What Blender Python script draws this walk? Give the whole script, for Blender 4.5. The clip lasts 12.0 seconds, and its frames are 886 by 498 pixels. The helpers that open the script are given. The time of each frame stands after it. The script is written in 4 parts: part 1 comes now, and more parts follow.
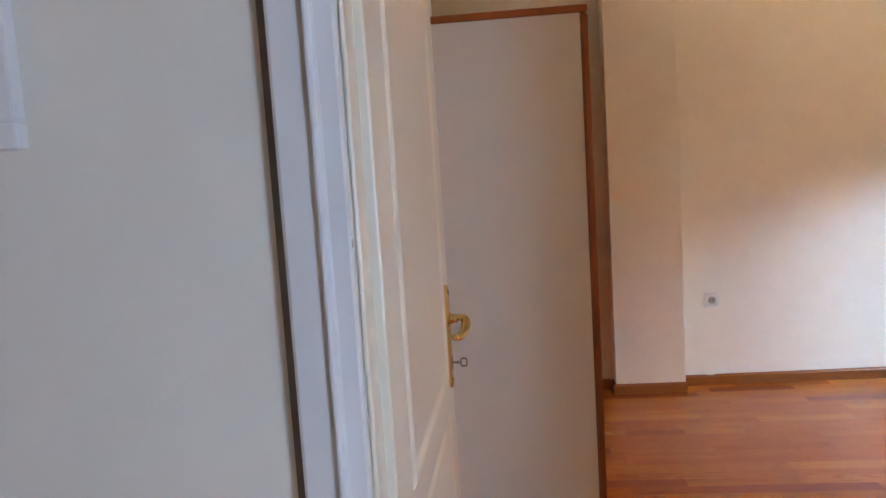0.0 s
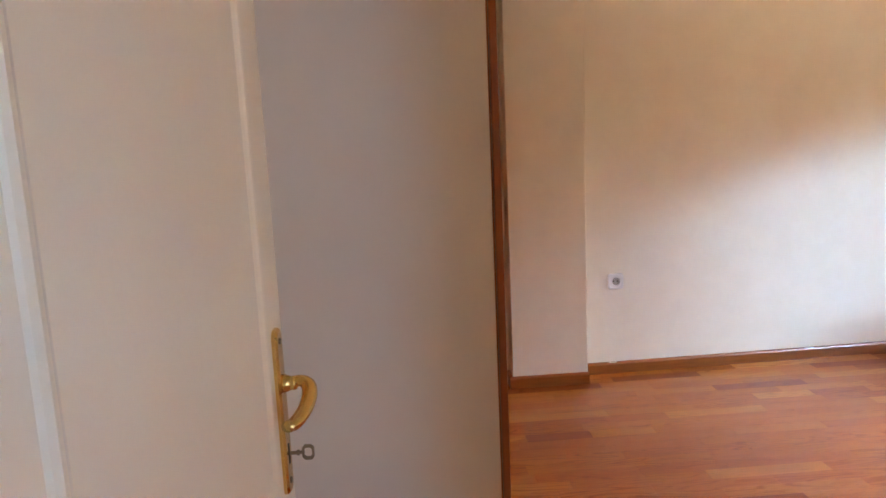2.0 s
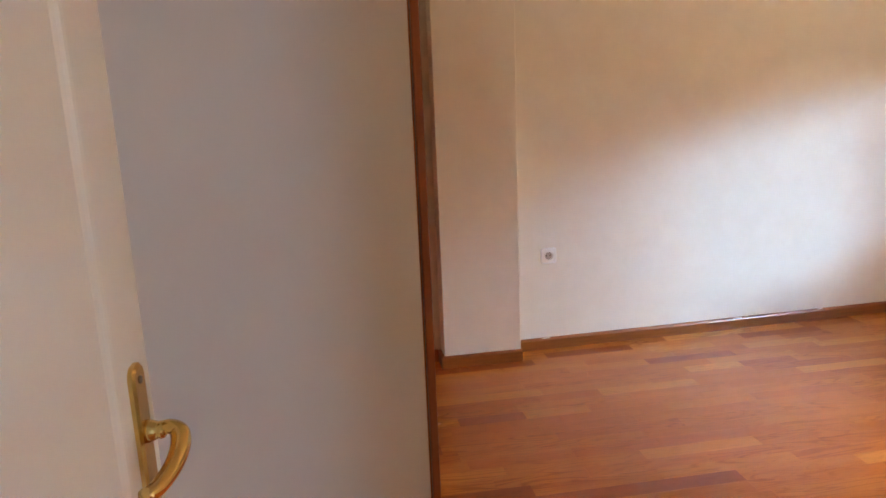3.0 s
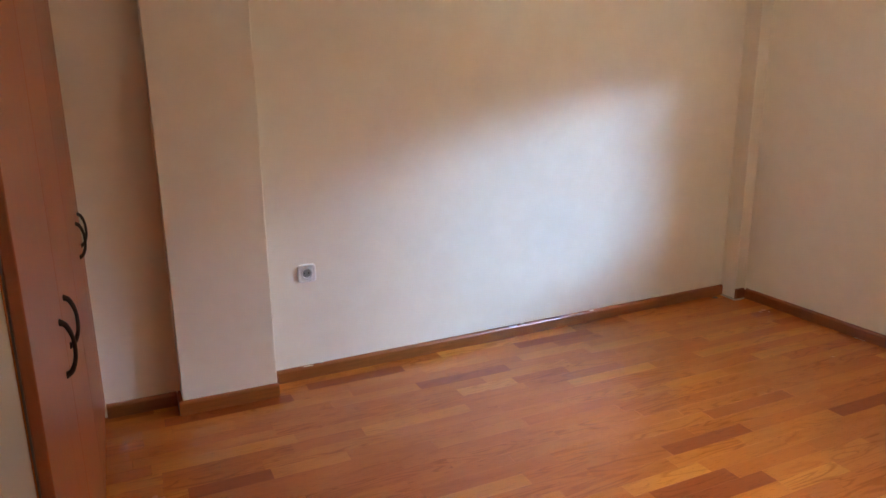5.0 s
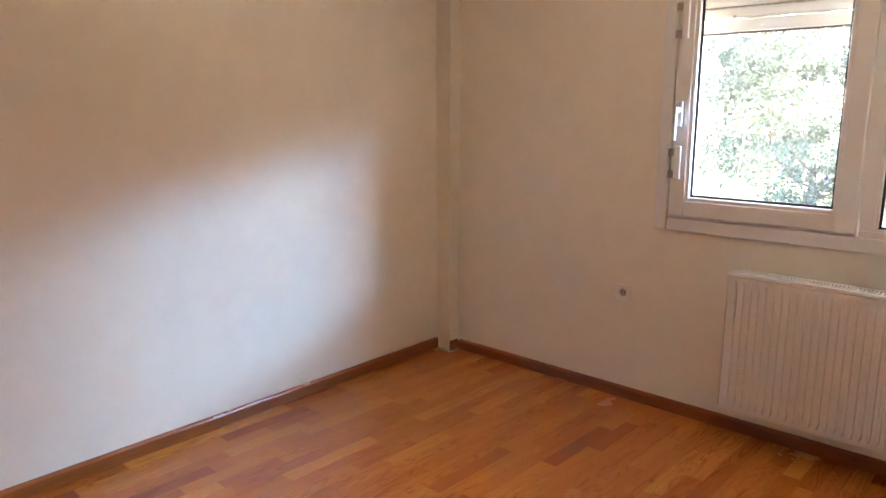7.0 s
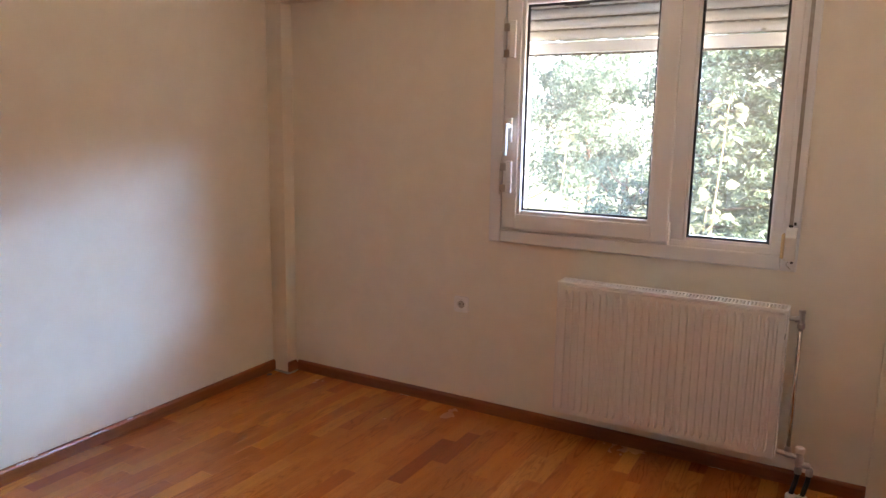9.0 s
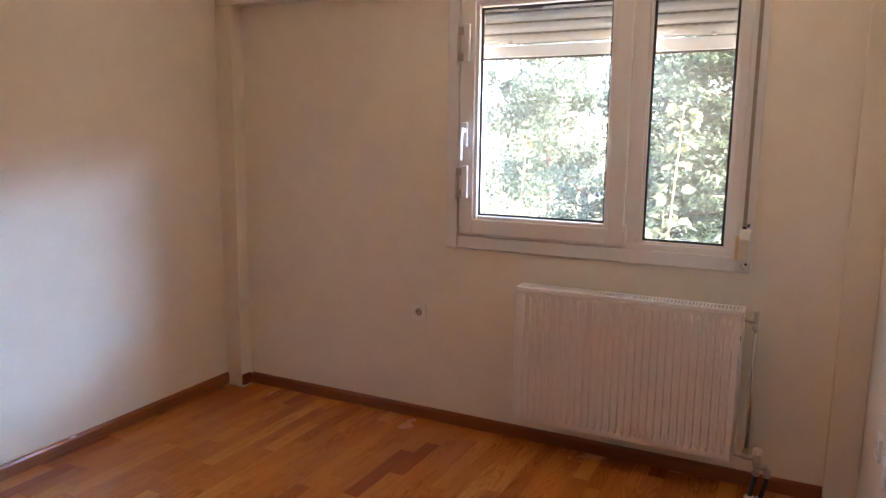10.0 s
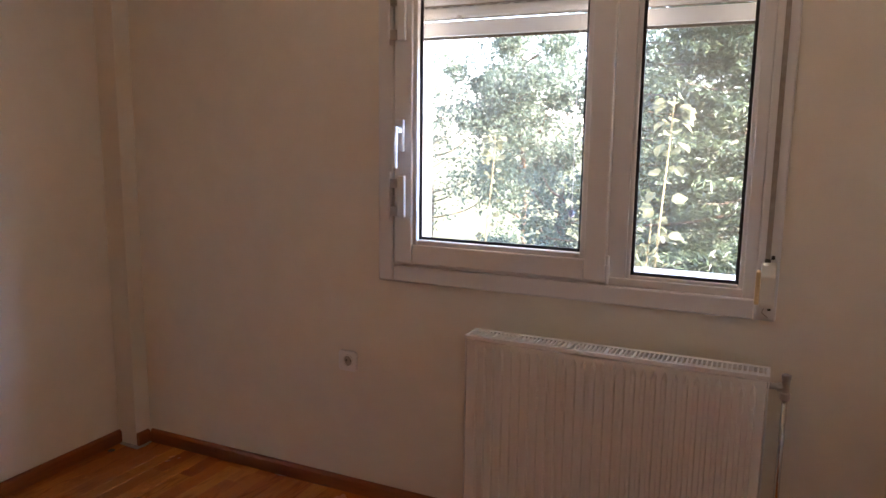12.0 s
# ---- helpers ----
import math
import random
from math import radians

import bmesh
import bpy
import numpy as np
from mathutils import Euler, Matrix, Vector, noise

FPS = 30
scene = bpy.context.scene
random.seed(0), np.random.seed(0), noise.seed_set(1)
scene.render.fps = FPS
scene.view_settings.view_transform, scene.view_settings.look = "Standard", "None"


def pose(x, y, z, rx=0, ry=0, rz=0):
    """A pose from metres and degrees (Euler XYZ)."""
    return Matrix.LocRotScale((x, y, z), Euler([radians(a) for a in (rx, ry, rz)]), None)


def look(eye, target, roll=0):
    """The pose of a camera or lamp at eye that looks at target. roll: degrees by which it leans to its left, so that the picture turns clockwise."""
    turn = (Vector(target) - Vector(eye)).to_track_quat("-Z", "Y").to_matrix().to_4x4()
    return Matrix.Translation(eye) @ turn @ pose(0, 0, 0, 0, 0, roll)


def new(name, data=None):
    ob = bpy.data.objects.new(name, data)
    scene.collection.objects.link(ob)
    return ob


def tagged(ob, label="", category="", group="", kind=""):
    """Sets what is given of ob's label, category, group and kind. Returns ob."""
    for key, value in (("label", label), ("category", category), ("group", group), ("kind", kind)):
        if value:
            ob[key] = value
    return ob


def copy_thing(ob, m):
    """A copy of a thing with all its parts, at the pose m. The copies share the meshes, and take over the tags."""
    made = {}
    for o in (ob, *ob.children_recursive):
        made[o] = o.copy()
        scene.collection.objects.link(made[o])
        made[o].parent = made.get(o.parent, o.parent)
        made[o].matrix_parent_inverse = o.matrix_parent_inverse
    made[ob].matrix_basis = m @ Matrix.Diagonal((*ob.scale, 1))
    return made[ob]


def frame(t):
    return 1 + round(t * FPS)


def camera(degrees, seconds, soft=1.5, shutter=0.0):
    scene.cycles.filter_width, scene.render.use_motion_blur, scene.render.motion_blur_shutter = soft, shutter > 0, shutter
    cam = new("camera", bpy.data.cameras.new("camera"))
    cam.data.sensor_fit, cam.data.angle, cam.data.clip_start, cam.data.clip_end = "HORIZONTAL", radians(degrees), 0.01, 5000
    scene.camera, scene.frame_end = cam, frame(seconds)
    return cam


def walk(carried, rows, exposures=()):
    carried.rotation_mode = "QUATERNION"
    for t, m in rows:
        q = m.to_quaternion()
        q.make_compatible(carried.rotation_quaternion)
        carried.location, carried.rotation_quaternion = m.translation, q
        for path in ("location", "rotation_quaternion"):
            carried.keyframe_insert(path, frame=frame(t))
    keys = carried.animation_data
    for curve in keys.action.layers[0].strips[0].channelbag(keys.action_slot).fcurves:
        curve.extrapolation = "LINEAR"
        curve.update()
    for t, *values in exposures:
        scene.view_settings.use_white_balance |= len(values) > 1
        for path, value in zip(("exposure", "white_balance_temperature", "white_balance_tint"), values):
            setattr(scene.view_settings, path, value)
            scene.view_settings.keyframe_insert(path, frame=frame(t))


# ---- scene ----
cam = camera(63.9, 12.0)
PATH = [
    (0, (0.06, 0.333, 1.308), (-0.122, 2.314, 1.101), -3.6),
    (0.5, (0.056, 0.483, 1.315), (-0.12, 2.463, 1.091), -3.6),
    (1, (0.037, 0.655, 1.318), (-0.076, 2.636, 1.07), -3.6),
    (1.5, (0.042, 0.799, 1.322), (0.069, 2.778, 1.04), -2.8),
    (2, (0.085, 0.913, 1.315), (0.211, 2.881, 0.986), -2.6),
    (2.5, (0.113, 0.998, 1.327), (0.307, 2.95, 0.939), -2.5),
    (3, (0.129, 1.078, 1.33), (0.434, 3.007, 0.901), -2.4),
    (3.2, (0.135, 1.101, 1.33), (0.502, 3.017, 0.888), -2.2),
    (4.8, (0.442, 1.453, 1.379), (1.23, 3.221, 0.875), -0.6),
    (5, (0.483, 1.467, 1.391), (1.298, 3.224, 0.888), -0.6),
    (5.5, (0.563, 1.523, 1.39), (1.456, 3.246, 0.908), -0.6),
    (6, (0.636, 1.616, 1.406), (1.704, 3.243, 0.944), -0.2),
    (6.5, (0.698, 1.671, 1.428), (1.976, 3.149, 1.001), 0.1),
    (7, (0.744, 1.665, 1.442), (2.185, 2.997, 1.055), 0.1),
    (7.5, (0.747, 1.681, 1.449), (2.304, 2.883, 1.086), 0.3),
    (7.7, (0.752, 1.683, 1.448), (2.325, 2.865, 1.092), 0.3),
    (9.3, (0.778, 1.703, 1.424), (2.518, 2.633, 1.096), 0.9),
    (9.5, (0.772, 1.693, 1.419), (2.521, 2.608, 1.101), 0.7),
    (10, (0.842, 1.692, 1.403), (2.61, 2.575, 1.095), 0.8),
    (10.5, (0.971, 1.734, 1.415), (2.757, 2.578, 1.103), 0.8),
    (11, (1.143, 1.778, 1.426), (2.938, 2.601, 1.11), 0.8),
    (11.5, (1.356, 1.812, 1.407), (3.152, 2.635, 1.094), 0.7),
    (12, (1.594, 1.869, 1.415), (3.386, 2.703, 1.106), 0.7),
]
EXPOSURES = [(0.0, 5.1, 7750, 25), (1.0, 5.15, 8000, 25), (3.2, 5.15, 7800, 24), (5.0, 4.93, 7200, 23), (7.0, 4.85, 7250, 24), (7.6, 4.65, 7250, 25), (9.5, 4.5, 7250, 28), (11.0, 4.2, 7150, 30), (12.0, 3.8, 7100, 31)]
walk(cam, [(t, look(eye, target, roll)) for t, eye, target, roll in PATH], EXPOSURES)


# ---- world and sun ----
def set_world():
    w = bpy.data.worlds.new("sky")
    scene.world = w
    w.use_nodes = True
    nt = w.node_tree
    nt.nodes.clear()
    out = nt.nodes.new("ShaderNodeOutputWorld")
    bg = nt.nodes.new("ShaderNodeBackground")
    sky = nt.nodes.new("ShaderNodeTexSky")
    sky.sky_type = "NISHITA"
    sky.sun_disc = False
    sky.sun_elevation = SUN_ELEV
    sky.sun_rotation = SUN_ROT
    sky.dust_density = 0.7
    sky.air_density = 1.0
    sky.ozone_density = 2.0
    bg.inputs["Strength"].default_value = SKY_STRENGTH
    nt.links.new(sky.outputs[0], bg.inputs["Color"])
    nt.links.new(bg.outputs[0], out.inputs["Surface"])


SKY_STRENGTH = 0.15
SUN_WAY = Vector((0.22, 1.0, -0.74)).normalized()      # the way the light travels
SUN_ELEV = math.asin(-SUN_WAY.z)
SUN_ROT = math.atan2(-SUN_WAY.x, -SUN_WAY.y)
set_world()
sun = new("sun", bpy.data.lights.new("sun", "SUN"))
sun.data.energy, sun.data.angle, sun.data.color = 5.0, radians(1.0), (1.0, 0.91, 0.78)
sun.matrix_basis = look((0, 0, 10), Vector((0, 0, 10)) + SUN_WAY)


def daylight_standin(x, y, z, w, h, power, color, target, roll=0):
    """Area lamp added out of view in place of daylight."""
    ob = new("daylight_standin", bpy.data.lights.new("daylight_standin", "AREA"))
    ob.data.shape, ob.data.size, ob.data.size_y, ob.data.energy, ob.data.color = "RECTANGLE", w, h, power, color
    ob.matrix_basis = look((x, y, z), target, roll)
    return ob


daylight_standin(6.12, -0.82, 2.80, 3.30, 0.44, 52.0, (0.28, 0.61, 1.0), (3.90, 2.60, 1.75), 5)   # unseen lamp in place of a bright blue sky strip, lights the back wall
daylight_standin(6.12, -0.82, 3.75, 3.30, 1.00, 22.0, (0.28, 0.61, 1.0), (3.90, 2.60, 1.40))      # unseen lamp above it, in place of the paler sky
daylight_standin(6.4, 2.00, 3.10, 2.4, 1.2, 10.5, (0.97, 0.95, 0.86), (3.3, 2.80, 1.00))         # unseen fill lamp in place of the sky over the garden
daylight_standin(5.2, 2.50, 0.30, 2.6, 0.9, 18.5, (1.0, 0.85, 0.58), (3.9, 2.50, 1.60))          # unseen fill lamp below the sill, in place of light off the ground
daylight_standin(1.32, -0.55, 1.20, 0.34, 0.50, 0.90, (0.37, 0.62, 1.0), (-0.10, 1.1, 0.60))     # fill lamp in the unseen opening added to the hall wall


# ---- materials ----
def mat(name):
    m = bpy.data.materials.new(name)
    m.use_nodes = True
    nt = m.node_tree
    return m, nt, nt.nodes["Principled BSDF"]


def node(nt, kind, **inputs):
    n = nt.nodes.new(kind)
    for k, v in inputs.items():
        n.inputs[k.replace("_", " ")].default_value = v
    return n


def ramp(nt, source, stops):
    n = nt.nodes.new("ShaderNodeValToRGB")
    els = n.color_ramp.elements
    while len(els) < len(stops):
        els.new(0.5)
    for e, (p, c) in zip(els, stops):
        e.position, e.color = p, (*c, 1)
    nt.links.new(source, n.inputs["Fac"])
    return n.outputs["Color"]


def mix(nt, kind, a, b, fac=1.0):
    n = nt.nodes.new("ShaderNodeMix")
    n.data_type, n.blend_type = "RGBA", kind
    for sock, v in ((n.inputs[0], fac), (n.inputs[6], a), (n.inputs[7], b)):
        if hasattr(v, "node"):
            nt.links.new(v, sock)
        else:
            sock.default_value = v if isinstance(v, float) else (*v, 1)
    return n.outputs[2]


def coords(nt, scale=(1, 1, 1), kind="Object"):
    tc = nt.nodes.new("ShaderNodeTexCoord")
    mp = nt.nodes.new("ShaderNodeMapping")
    mp.inputs["Scale"].default_value = scale
    nt.links.new(tc.outputs[kind], mp.inputs["Vector"])
    return mp.outputs["Vector"]


def noise_of(nt, vec, scale, detail=3.0, rough=0.5, distort=0.0):
    n = node(nt, "ShaderNodeTexNoise", Scale=scale, Detail=detail, Roughness=rough, Distortion=distort)
    nt.links.new(vec, n.inputs["Vector"])
    return n.outputs["Fac"]


def bumped(nt, bsdf, height, strength, distance=0.002):
    b = node(nt, "ShaderNodeBump", Strength=strength, Distance=distance)
    nt.links.new(height, b.inputs["Height"])
    nt.links.new(b.outputs["Normal"], bsdf.inputs["Normal"])


def surface(name, color, rough=0.5, metal=0.0, vary=0.06, scale=6.0, grain=220.0, bump=0.12, coat=0.0):
    """Plain painted, plastic or metal surface with two scales of variation."""
    m, nt, b = mat(name)
    v = coords(nt)
    big = noise_of(nt, v, scale, 4.0)
    lo = tuple(c * (1 - vary) for c in color)
    hi = tuple(min(1.0, c * (1 + vary)) for c in color)
    nt.links.new(ramp(nt, big, ((0.3, lo), (0.7, hi))), b.inputs["Base Color"])
    b.inputs["Roughness"].default_value, b.inputs["Metallic"].default_value = rough, metal
    b.inputs["Coat Weight"].default_value = coat
    if bump:
        bumped(nt, b, noise_of(nt, v, grain, 2.0), bump, 0.001)
    return m


def wall_paint(name, color):
    m, nt, b = mat(name)
    v = coords(nt)
    big = noise_of(nt, v, 1.3, 4.0)
    mid = noise_of(nt, v, 9.0, 3.0)
    base = ramp(nt, big, ((0.3, tuple(c * 0.965 for c in color)), (0.7, color)))
    smudge = ramp(nt, mid, ((0.35, (0.97, 0.965, 0.955)), (0.65, (1.0, 1.0, 1.0))))
    nt.links.new(mix(nt, "MULTIPLY", base, smudge), b.inputs["Base Color"])
    b.inputs["Roughness"].default_value = 0.62
    h = mix(nt, "ADD", noise_of(nt, v, 160.0, 3.0), noise_of(nt, v, 14.0, 2.0), 0.6)
    bumped(nt, b, h, 0.22, 0.0012)
    return m


def wood(name, light, dark, rough=0.28, along="x", coat=0.3, per="object", spread=1.0, grainy=1.0):
    """Varnished wood; the grain runs along one axis, and every piece has its own tone."""
    m, nt, b = mat(name)
    sc = {"x": (1.2, 14, 14), "y": (14, 1.2, 14), "z": (14, 14, 1.2)}[along]
    geo = nt.nodes.new("ShaderNodeNewGeometry")
    info = nt.nodes.new("ShaderNodeObjectInfo")
    rnd = info.outputs["Random"] if per == "object" else geo.outputs["Random Per Island"]
    shift = nt.nodes.new("ShaderNodeVectorMath")
    shift.operation = "MULTIPLY_ADD"
    nt.links.new(geo.outputs["Position"], shift.inputs[0])
    shift.inputs[1].default_value = sc
    comb = nt.nodes.new("ShaderNodeCombineXYZ")
    mul = nt.nodes.new("ShaderNodeMath")
    mul.operation = "MULTIPLY"
    mul.inputs[1].default_value = 37.0
    nt.links.new(rnd, mul.inputs[0])
    for k in range(3):
        nt.links.new(mul.outputs[0], comb.inputs[k])
    nt.links.new(comb.outputs[0], shift.inputs[2])
    v = shift.outputs[0]
    rings = noise_of(nt, v, 1.0, 5.0, 0.6, 1.4)
    fine = noise_of(nt, v, 7.0, 3.0, 0.6)
    tone = ramp(nt, rnd, ((0.0, tuple(d + (l - d) * (0.5 - 0.5 * spread) for l, d in zip(light, dark))),
                          (0.45, tuple((l + d) / 2 for l, d in zip(light, dark))),
                          (1.0, tuple(d + (l - d) * (0.5 + 0.5 * spread) for l, d in zip(light, dark)))))
    g1 = 1 - 0.30 * grainy
    figure = ramp(nt, rings, ((0.30, (g1, g1 * 0.95, g1 * 0.9)), (0.52, (1, 1, 1)), (0.70, (1 - 0.10 * grainy,) * 3)))
    pores = ramp(nt, fine, ((0.30, (1 - 0.22 * grainy,) * 3), (0.55, (1, 1, 1))))
    c = mix(nt, "MULTIPLY", mix(nt, "MULTIPLY", tone, figure), pores, 0.8)
    nt.links.new(c, b.inputs["Base Color"])
    rr = node(nt, "ShaderNodeMapRange", To_Min=rough * 0.9, To_Max=rough * 1.15)
    nt.links.new(rings, rr.inputs["Value"])
    nt.links.new(rr.outputs[0], b.inputs["Roughness"])
    b.inputs["Coat Weight"].default_value = coat
    b.inputs["Coat Roughness"].default_value = 0.22
    bumped(nt, b, fine, 0.06, 0.0006)
    return m


def parquet(name, per):
    """Varnished strip: own tone for each piece, flame-like year rings and short dark pores along x."""
    m, nt, b = mat(name)
    geo = nt.nodes.new("ShaderNodeNewGeometry")
    info = nt.nodes.new("ShaderNodeObjectInfo")
    rnd = info.outputs["Random"] if per == "object" else geo.outputs["Random Per Island"]

    def calc(op, a, c):
        n = nt.nodes.new("ShaderNodeMath")
        n.operation = op
        for sock, v in zip(n.inputs, (a, c)):
            if hasattr(v, "node"):
                nt.links.new(v, sock)
            else:
                sock.default_value = v
        return n.outputs[0]

    comb = nt.nodes.new("ShaderNodeCombineXYZ")
    for k, f in enumerate((41.0, 67.0, 23.0)):
        nt.links.new(calc("MULTIPLY", rnd, f), comb.inputs[k])

    def stretched(sx, sy):
        n = nt.nodes.new("ShaderNodeVectorMath")
        n.operation = "MULTIPLY_ADD"
        nt.links.new(geo.outputs["Position"], n.inputs[0])
        n.inputs[1].default_value = (sx, sy, 1.0)
        nt.links.new(comb.outputs[0], n.inputs[2])
        return n.outputs[0]

    tone = ramp(nt, rnd, ((0.0, (0.31, 0.075, 0.018)), (0.045, (0.35, 0.088, 0.020)), (0.09, (0.47, 0.140, 0.026)), (0.50, (0.52, 0.163, 0.029)),
                          (0.88, (0.56, 0.187, 0.033)), (0.94, (0.63, 0.228, 0.041)), (1.0, (0.66, 0.255, 0.047))))
    height = noise_of(nt, stretched(2.2, 17.0), 1.0, 1.5, 0.4, 0.35)
    rings = calc("SINE", calc("MULTIPLY", height, 58.0), 0.0)
    lines = ramp(nt, calc("ADD", calc("MULTIPLY", rings, 0.5), 0.5), ((0.0, (0.72, 0.64, 0.56)), (0.22, (0.92, 0.90, 0.87)), (0.45, (1, 1, 1))))
    where = ramp(nt, noise_of(nt, stretched(1.1, 6.0), 1.0, 2.0), ((0.44, (0, 0, 0)), (0.60, (1, 1, 1))))
    cloud = ramp(nt, noise_of(nt, stretched(3.0, 20.0), 1.0, 4.0, 0.6), ((0.28, (0.86, 0.82, 0.78)), (0.55, (1, 1, 1)), (0.75, (1.0, 1.0, 0.98))))
    pores = noise_of(nt, stretched(26.0, 330.0), 1.0, 2.0, 0.5)
    dashes = ramp(nt, pores, ((0.30, (0.74, 0.68, 0.62)), (0.40, (1, 1, 1))))
    figure = mix(nt, "MIX", (1.0, 1.0, 1.0), lines, where)
    c = mix(nt, "MULTIPLY", mix(nt, "MULTIPLY", tone, cloud), mix(nt, "MULTIPLY", figure, dashes))
    nt.links.new(c, b.inputs["Base Color"])
    wear = node(nt, "ShaderNodeMapRange", To_Min=0.19, To_Max=0.33)
    nt.links.new(noise_of(nt, coords(nt, (1, 1, 1)), 2.3, 4.0, 0.6), wear.inputs["Value"])
    nt.links.new(wear.outputs[0], b.inputs["Roughness"])
    bumped(nt, b, pores, 0.04, 0.0004)
    return m


def glass(name):
    """Thin clear pane: see-through, slight mirror sheen, translucent film added to imitate glare haze."""
    m, nt, b = mat(name)
    nt.nodes.remove(b)
    clear = nt.nodes.new("ShaderNodeBsdfTransparent")
    clear.inputs["Color"].default_value = (0.90, 0.92, 0.92, 1)
    gloss = node(nt, "ShaderNodeBsdfGlossy", Roughness=0.0)
    ms = nt.nodes.new("ShaderNodeMixShader")
    ms.inputs[0].default_value = 0.045
    nt.links.new(clear.outputs[0], ms.inputs[1])
    nt.links.new(gloss.outputs[0], ms.inputs[2])
    haze = nt.nodes.new("ShaderNodeBsdfTranslucent")
    film = nt.nodes.new("ShaderNodeMixShader")
    v = coords(nt)
    amount = node(nt, "ShaderNodeMapRange", To_Min=0.004, To_Max=0.020)
    nt.links.new(noise_of(nt, v, 5.0, 5.0, 0.65), amount.inputs["Value"])
    nt.links.new(amount.outputs[0], film.inputs[0])
    nt.links.new(ms.outputs[0], film.inputs[1])
    nt.links.new(haze.outputs[0], film.inputs[2])
    nt.links.new(film.outputs[0], nt.nodes["Material Output"].inputs["Surface"])
    return m


def leaf_mat(name, light, dark, through_light=0.5, rough=0.45):
    m, nt, b = mat(name)
    geo = nt.nodes.new("ShaderNodeNewGeometry")
    c = ramp(nt, geo.outputs["Random Per Island"], ((0.0, dark), (0.6, light), (1.0, tuple(min(1, x * 1.35) for x in light))))
    nt.links.new(c, b.inputs["Base Color"])
    b.inputs["Roughness"].default_value = rough
    tr = nt.nodes.new("ShaderNodeBsdfTranslucent")
    nt.links.new(c, tr.inputs["Color"])
    ms = nt.nodes.new("ShaderNodeMixShader")
    ms.inputs[0].default_value = through_light
    nt.links.new(b.outputs[0], ms.inputs[1])
    nt.links.new(tr.outputs[0], ms.inputs[2])
    nt.links.new(ms.outputs[0], nt.nodes["Material Output"].inputs["Surface"])
    return m


M_WALL = wall_paint("wall_paint", (0.87, 0.81, 0.705))
M_CEIL = wall_paint("ceiling_paint", (0.86, 0.83, 0.78))
M_STRIP = parquet("parquet", "object")
M_STRIPS = parquet("parquet_far", "island")
M_JOINT = surface("joint_dark", (0.13, 0.055, 0.02), 0.7)
M_BASE_X = wood("skirting_x", (0.37, 0.115, 0.026), (0.25, 0.068, 0.016), 0.3, "x", 0.25)
M_BASE_Y = wood("skirting_y", (0.37, 0.115, 0.026), (0.25, 0.068, 0.016), 0.3, "y", 0.25)
M_CHERRY = wood("cherry_front", (0.45, 0.125, 0.036), (0.37, 0.095, 0.027), 0.33, "z", 0.2, grainy=0.5)
M_CHERRY_EDGE = wood("cherry_edge", (0.52, 0.165, 0.042), (0.42, 0.115, 0.028), 0.25, "z", 0.4, grainy=0.4)
M_LAMINATE = surface("white_laminate", (0.87, 0.77, 0.67), 0.42, vary=0.015, bump=0.04)
M_DOOR = surface("door_enamel", (0.87, 0.80, 0.65), 0.30, vary=0.02, scale=3, grain=90, bump=0.06, coat=0.15)
M_CASING = surface("casing_enamel", (0.78, 0.77, 0.75), 0.33, vary=0.02, scale=3, grain=90, bump=0.06, coat=0.1)
M_BROWN = surface("brown_joint", (0.19, 0.14, 0.11), 0.7)
M_CHIP = surface("chipped_paint", (0.62, 0.47, 0.41), 0.7)
M_BRASS = surface("brass", (0.74, 0.49, 0.17), 0.20, 1.0, vary=0.10, scale=30, grain=300, bump=0.03)
M_IRON = surface("dark_iron", (0.045, 0.032, 0.026), 0.42, 0.6, vary=0.2, scale=60)
M_KEY = surface("key_metal", (0.30, 0.23, 0.15), 0.42, 1.0, vary=0.15, scale=60)
M_PVC = surface("white_pvc", (0.80, 0.795, 0.79), 0.28, vary=0.012, bump=0.02)
M_SEAL = surface("black_seal", (0.015, 0.015, 0.018), 0.6)
M_GLASS = glass("clear_glass")
M_SHUTTER = leaf_mat("shutter_slat", (0.70, 0.71, 0.71), (0.66, 0.67, 0.67), 0.05)
M_SHUTTER_BAR = leaf_mat("shutter_bar", (0.62, 0.63, 0.63), (0.58, 0.59, 0.59), 0.12)
M_METAL = surface("grey_steel", (0.48, 0.46, 0.44), 0.32, 1.0, vary=0.1, scale=40)
M_CHROME = surface("dull_chrome", (0.60, 0.57, 0.54), 0.24, 1.0, vary=0.08, scale=40)
M_RAD = surface("radiator_enamel", (0.82, 0.80, 0.765), 0.30, vary=0.012, bump=0.03, coat=0.1)
M_DARK = surface("dark_inside", (0.05, 0.045, 0.04), 0.8)
M_SOCKET = surface("white_plastic", (0.86, 0.85, 0.83), 0.28, vary=0.01, bump=0.02)
# white plastic greyed, so the colour carries the shade of the recess
M_SOCKET_IN = surface("socket_well_shade", (0.38, 0.36, 0.33), 0.35, vary=0.02, bump=0.0)
M_STRAP = surface("shutter_strap", (0.34, 0.30, 0.26), 0.8, vary=0.15, scale=60)
M_CREAM = surface("yellowed_plastic", (0.72, 0.55, 0.30), 0.35, vary=0.05)
M_IVORY = surface("ivory_plastic", (0.78, 0.75, 0.68), 0.32, vary=0.02)
M_PIPE = surface("black_pipe", (0.02, 0.02, 0.02), 0.45)
M_SILL = surface("marble_sill", (0.72, 0.71, 0.68), 0.4, vary=0.08, scale=8)
M_PAPER = surface("brown_print", (0.16, 0.10, 0.07), 0.6, vary=0.3, scale=15)
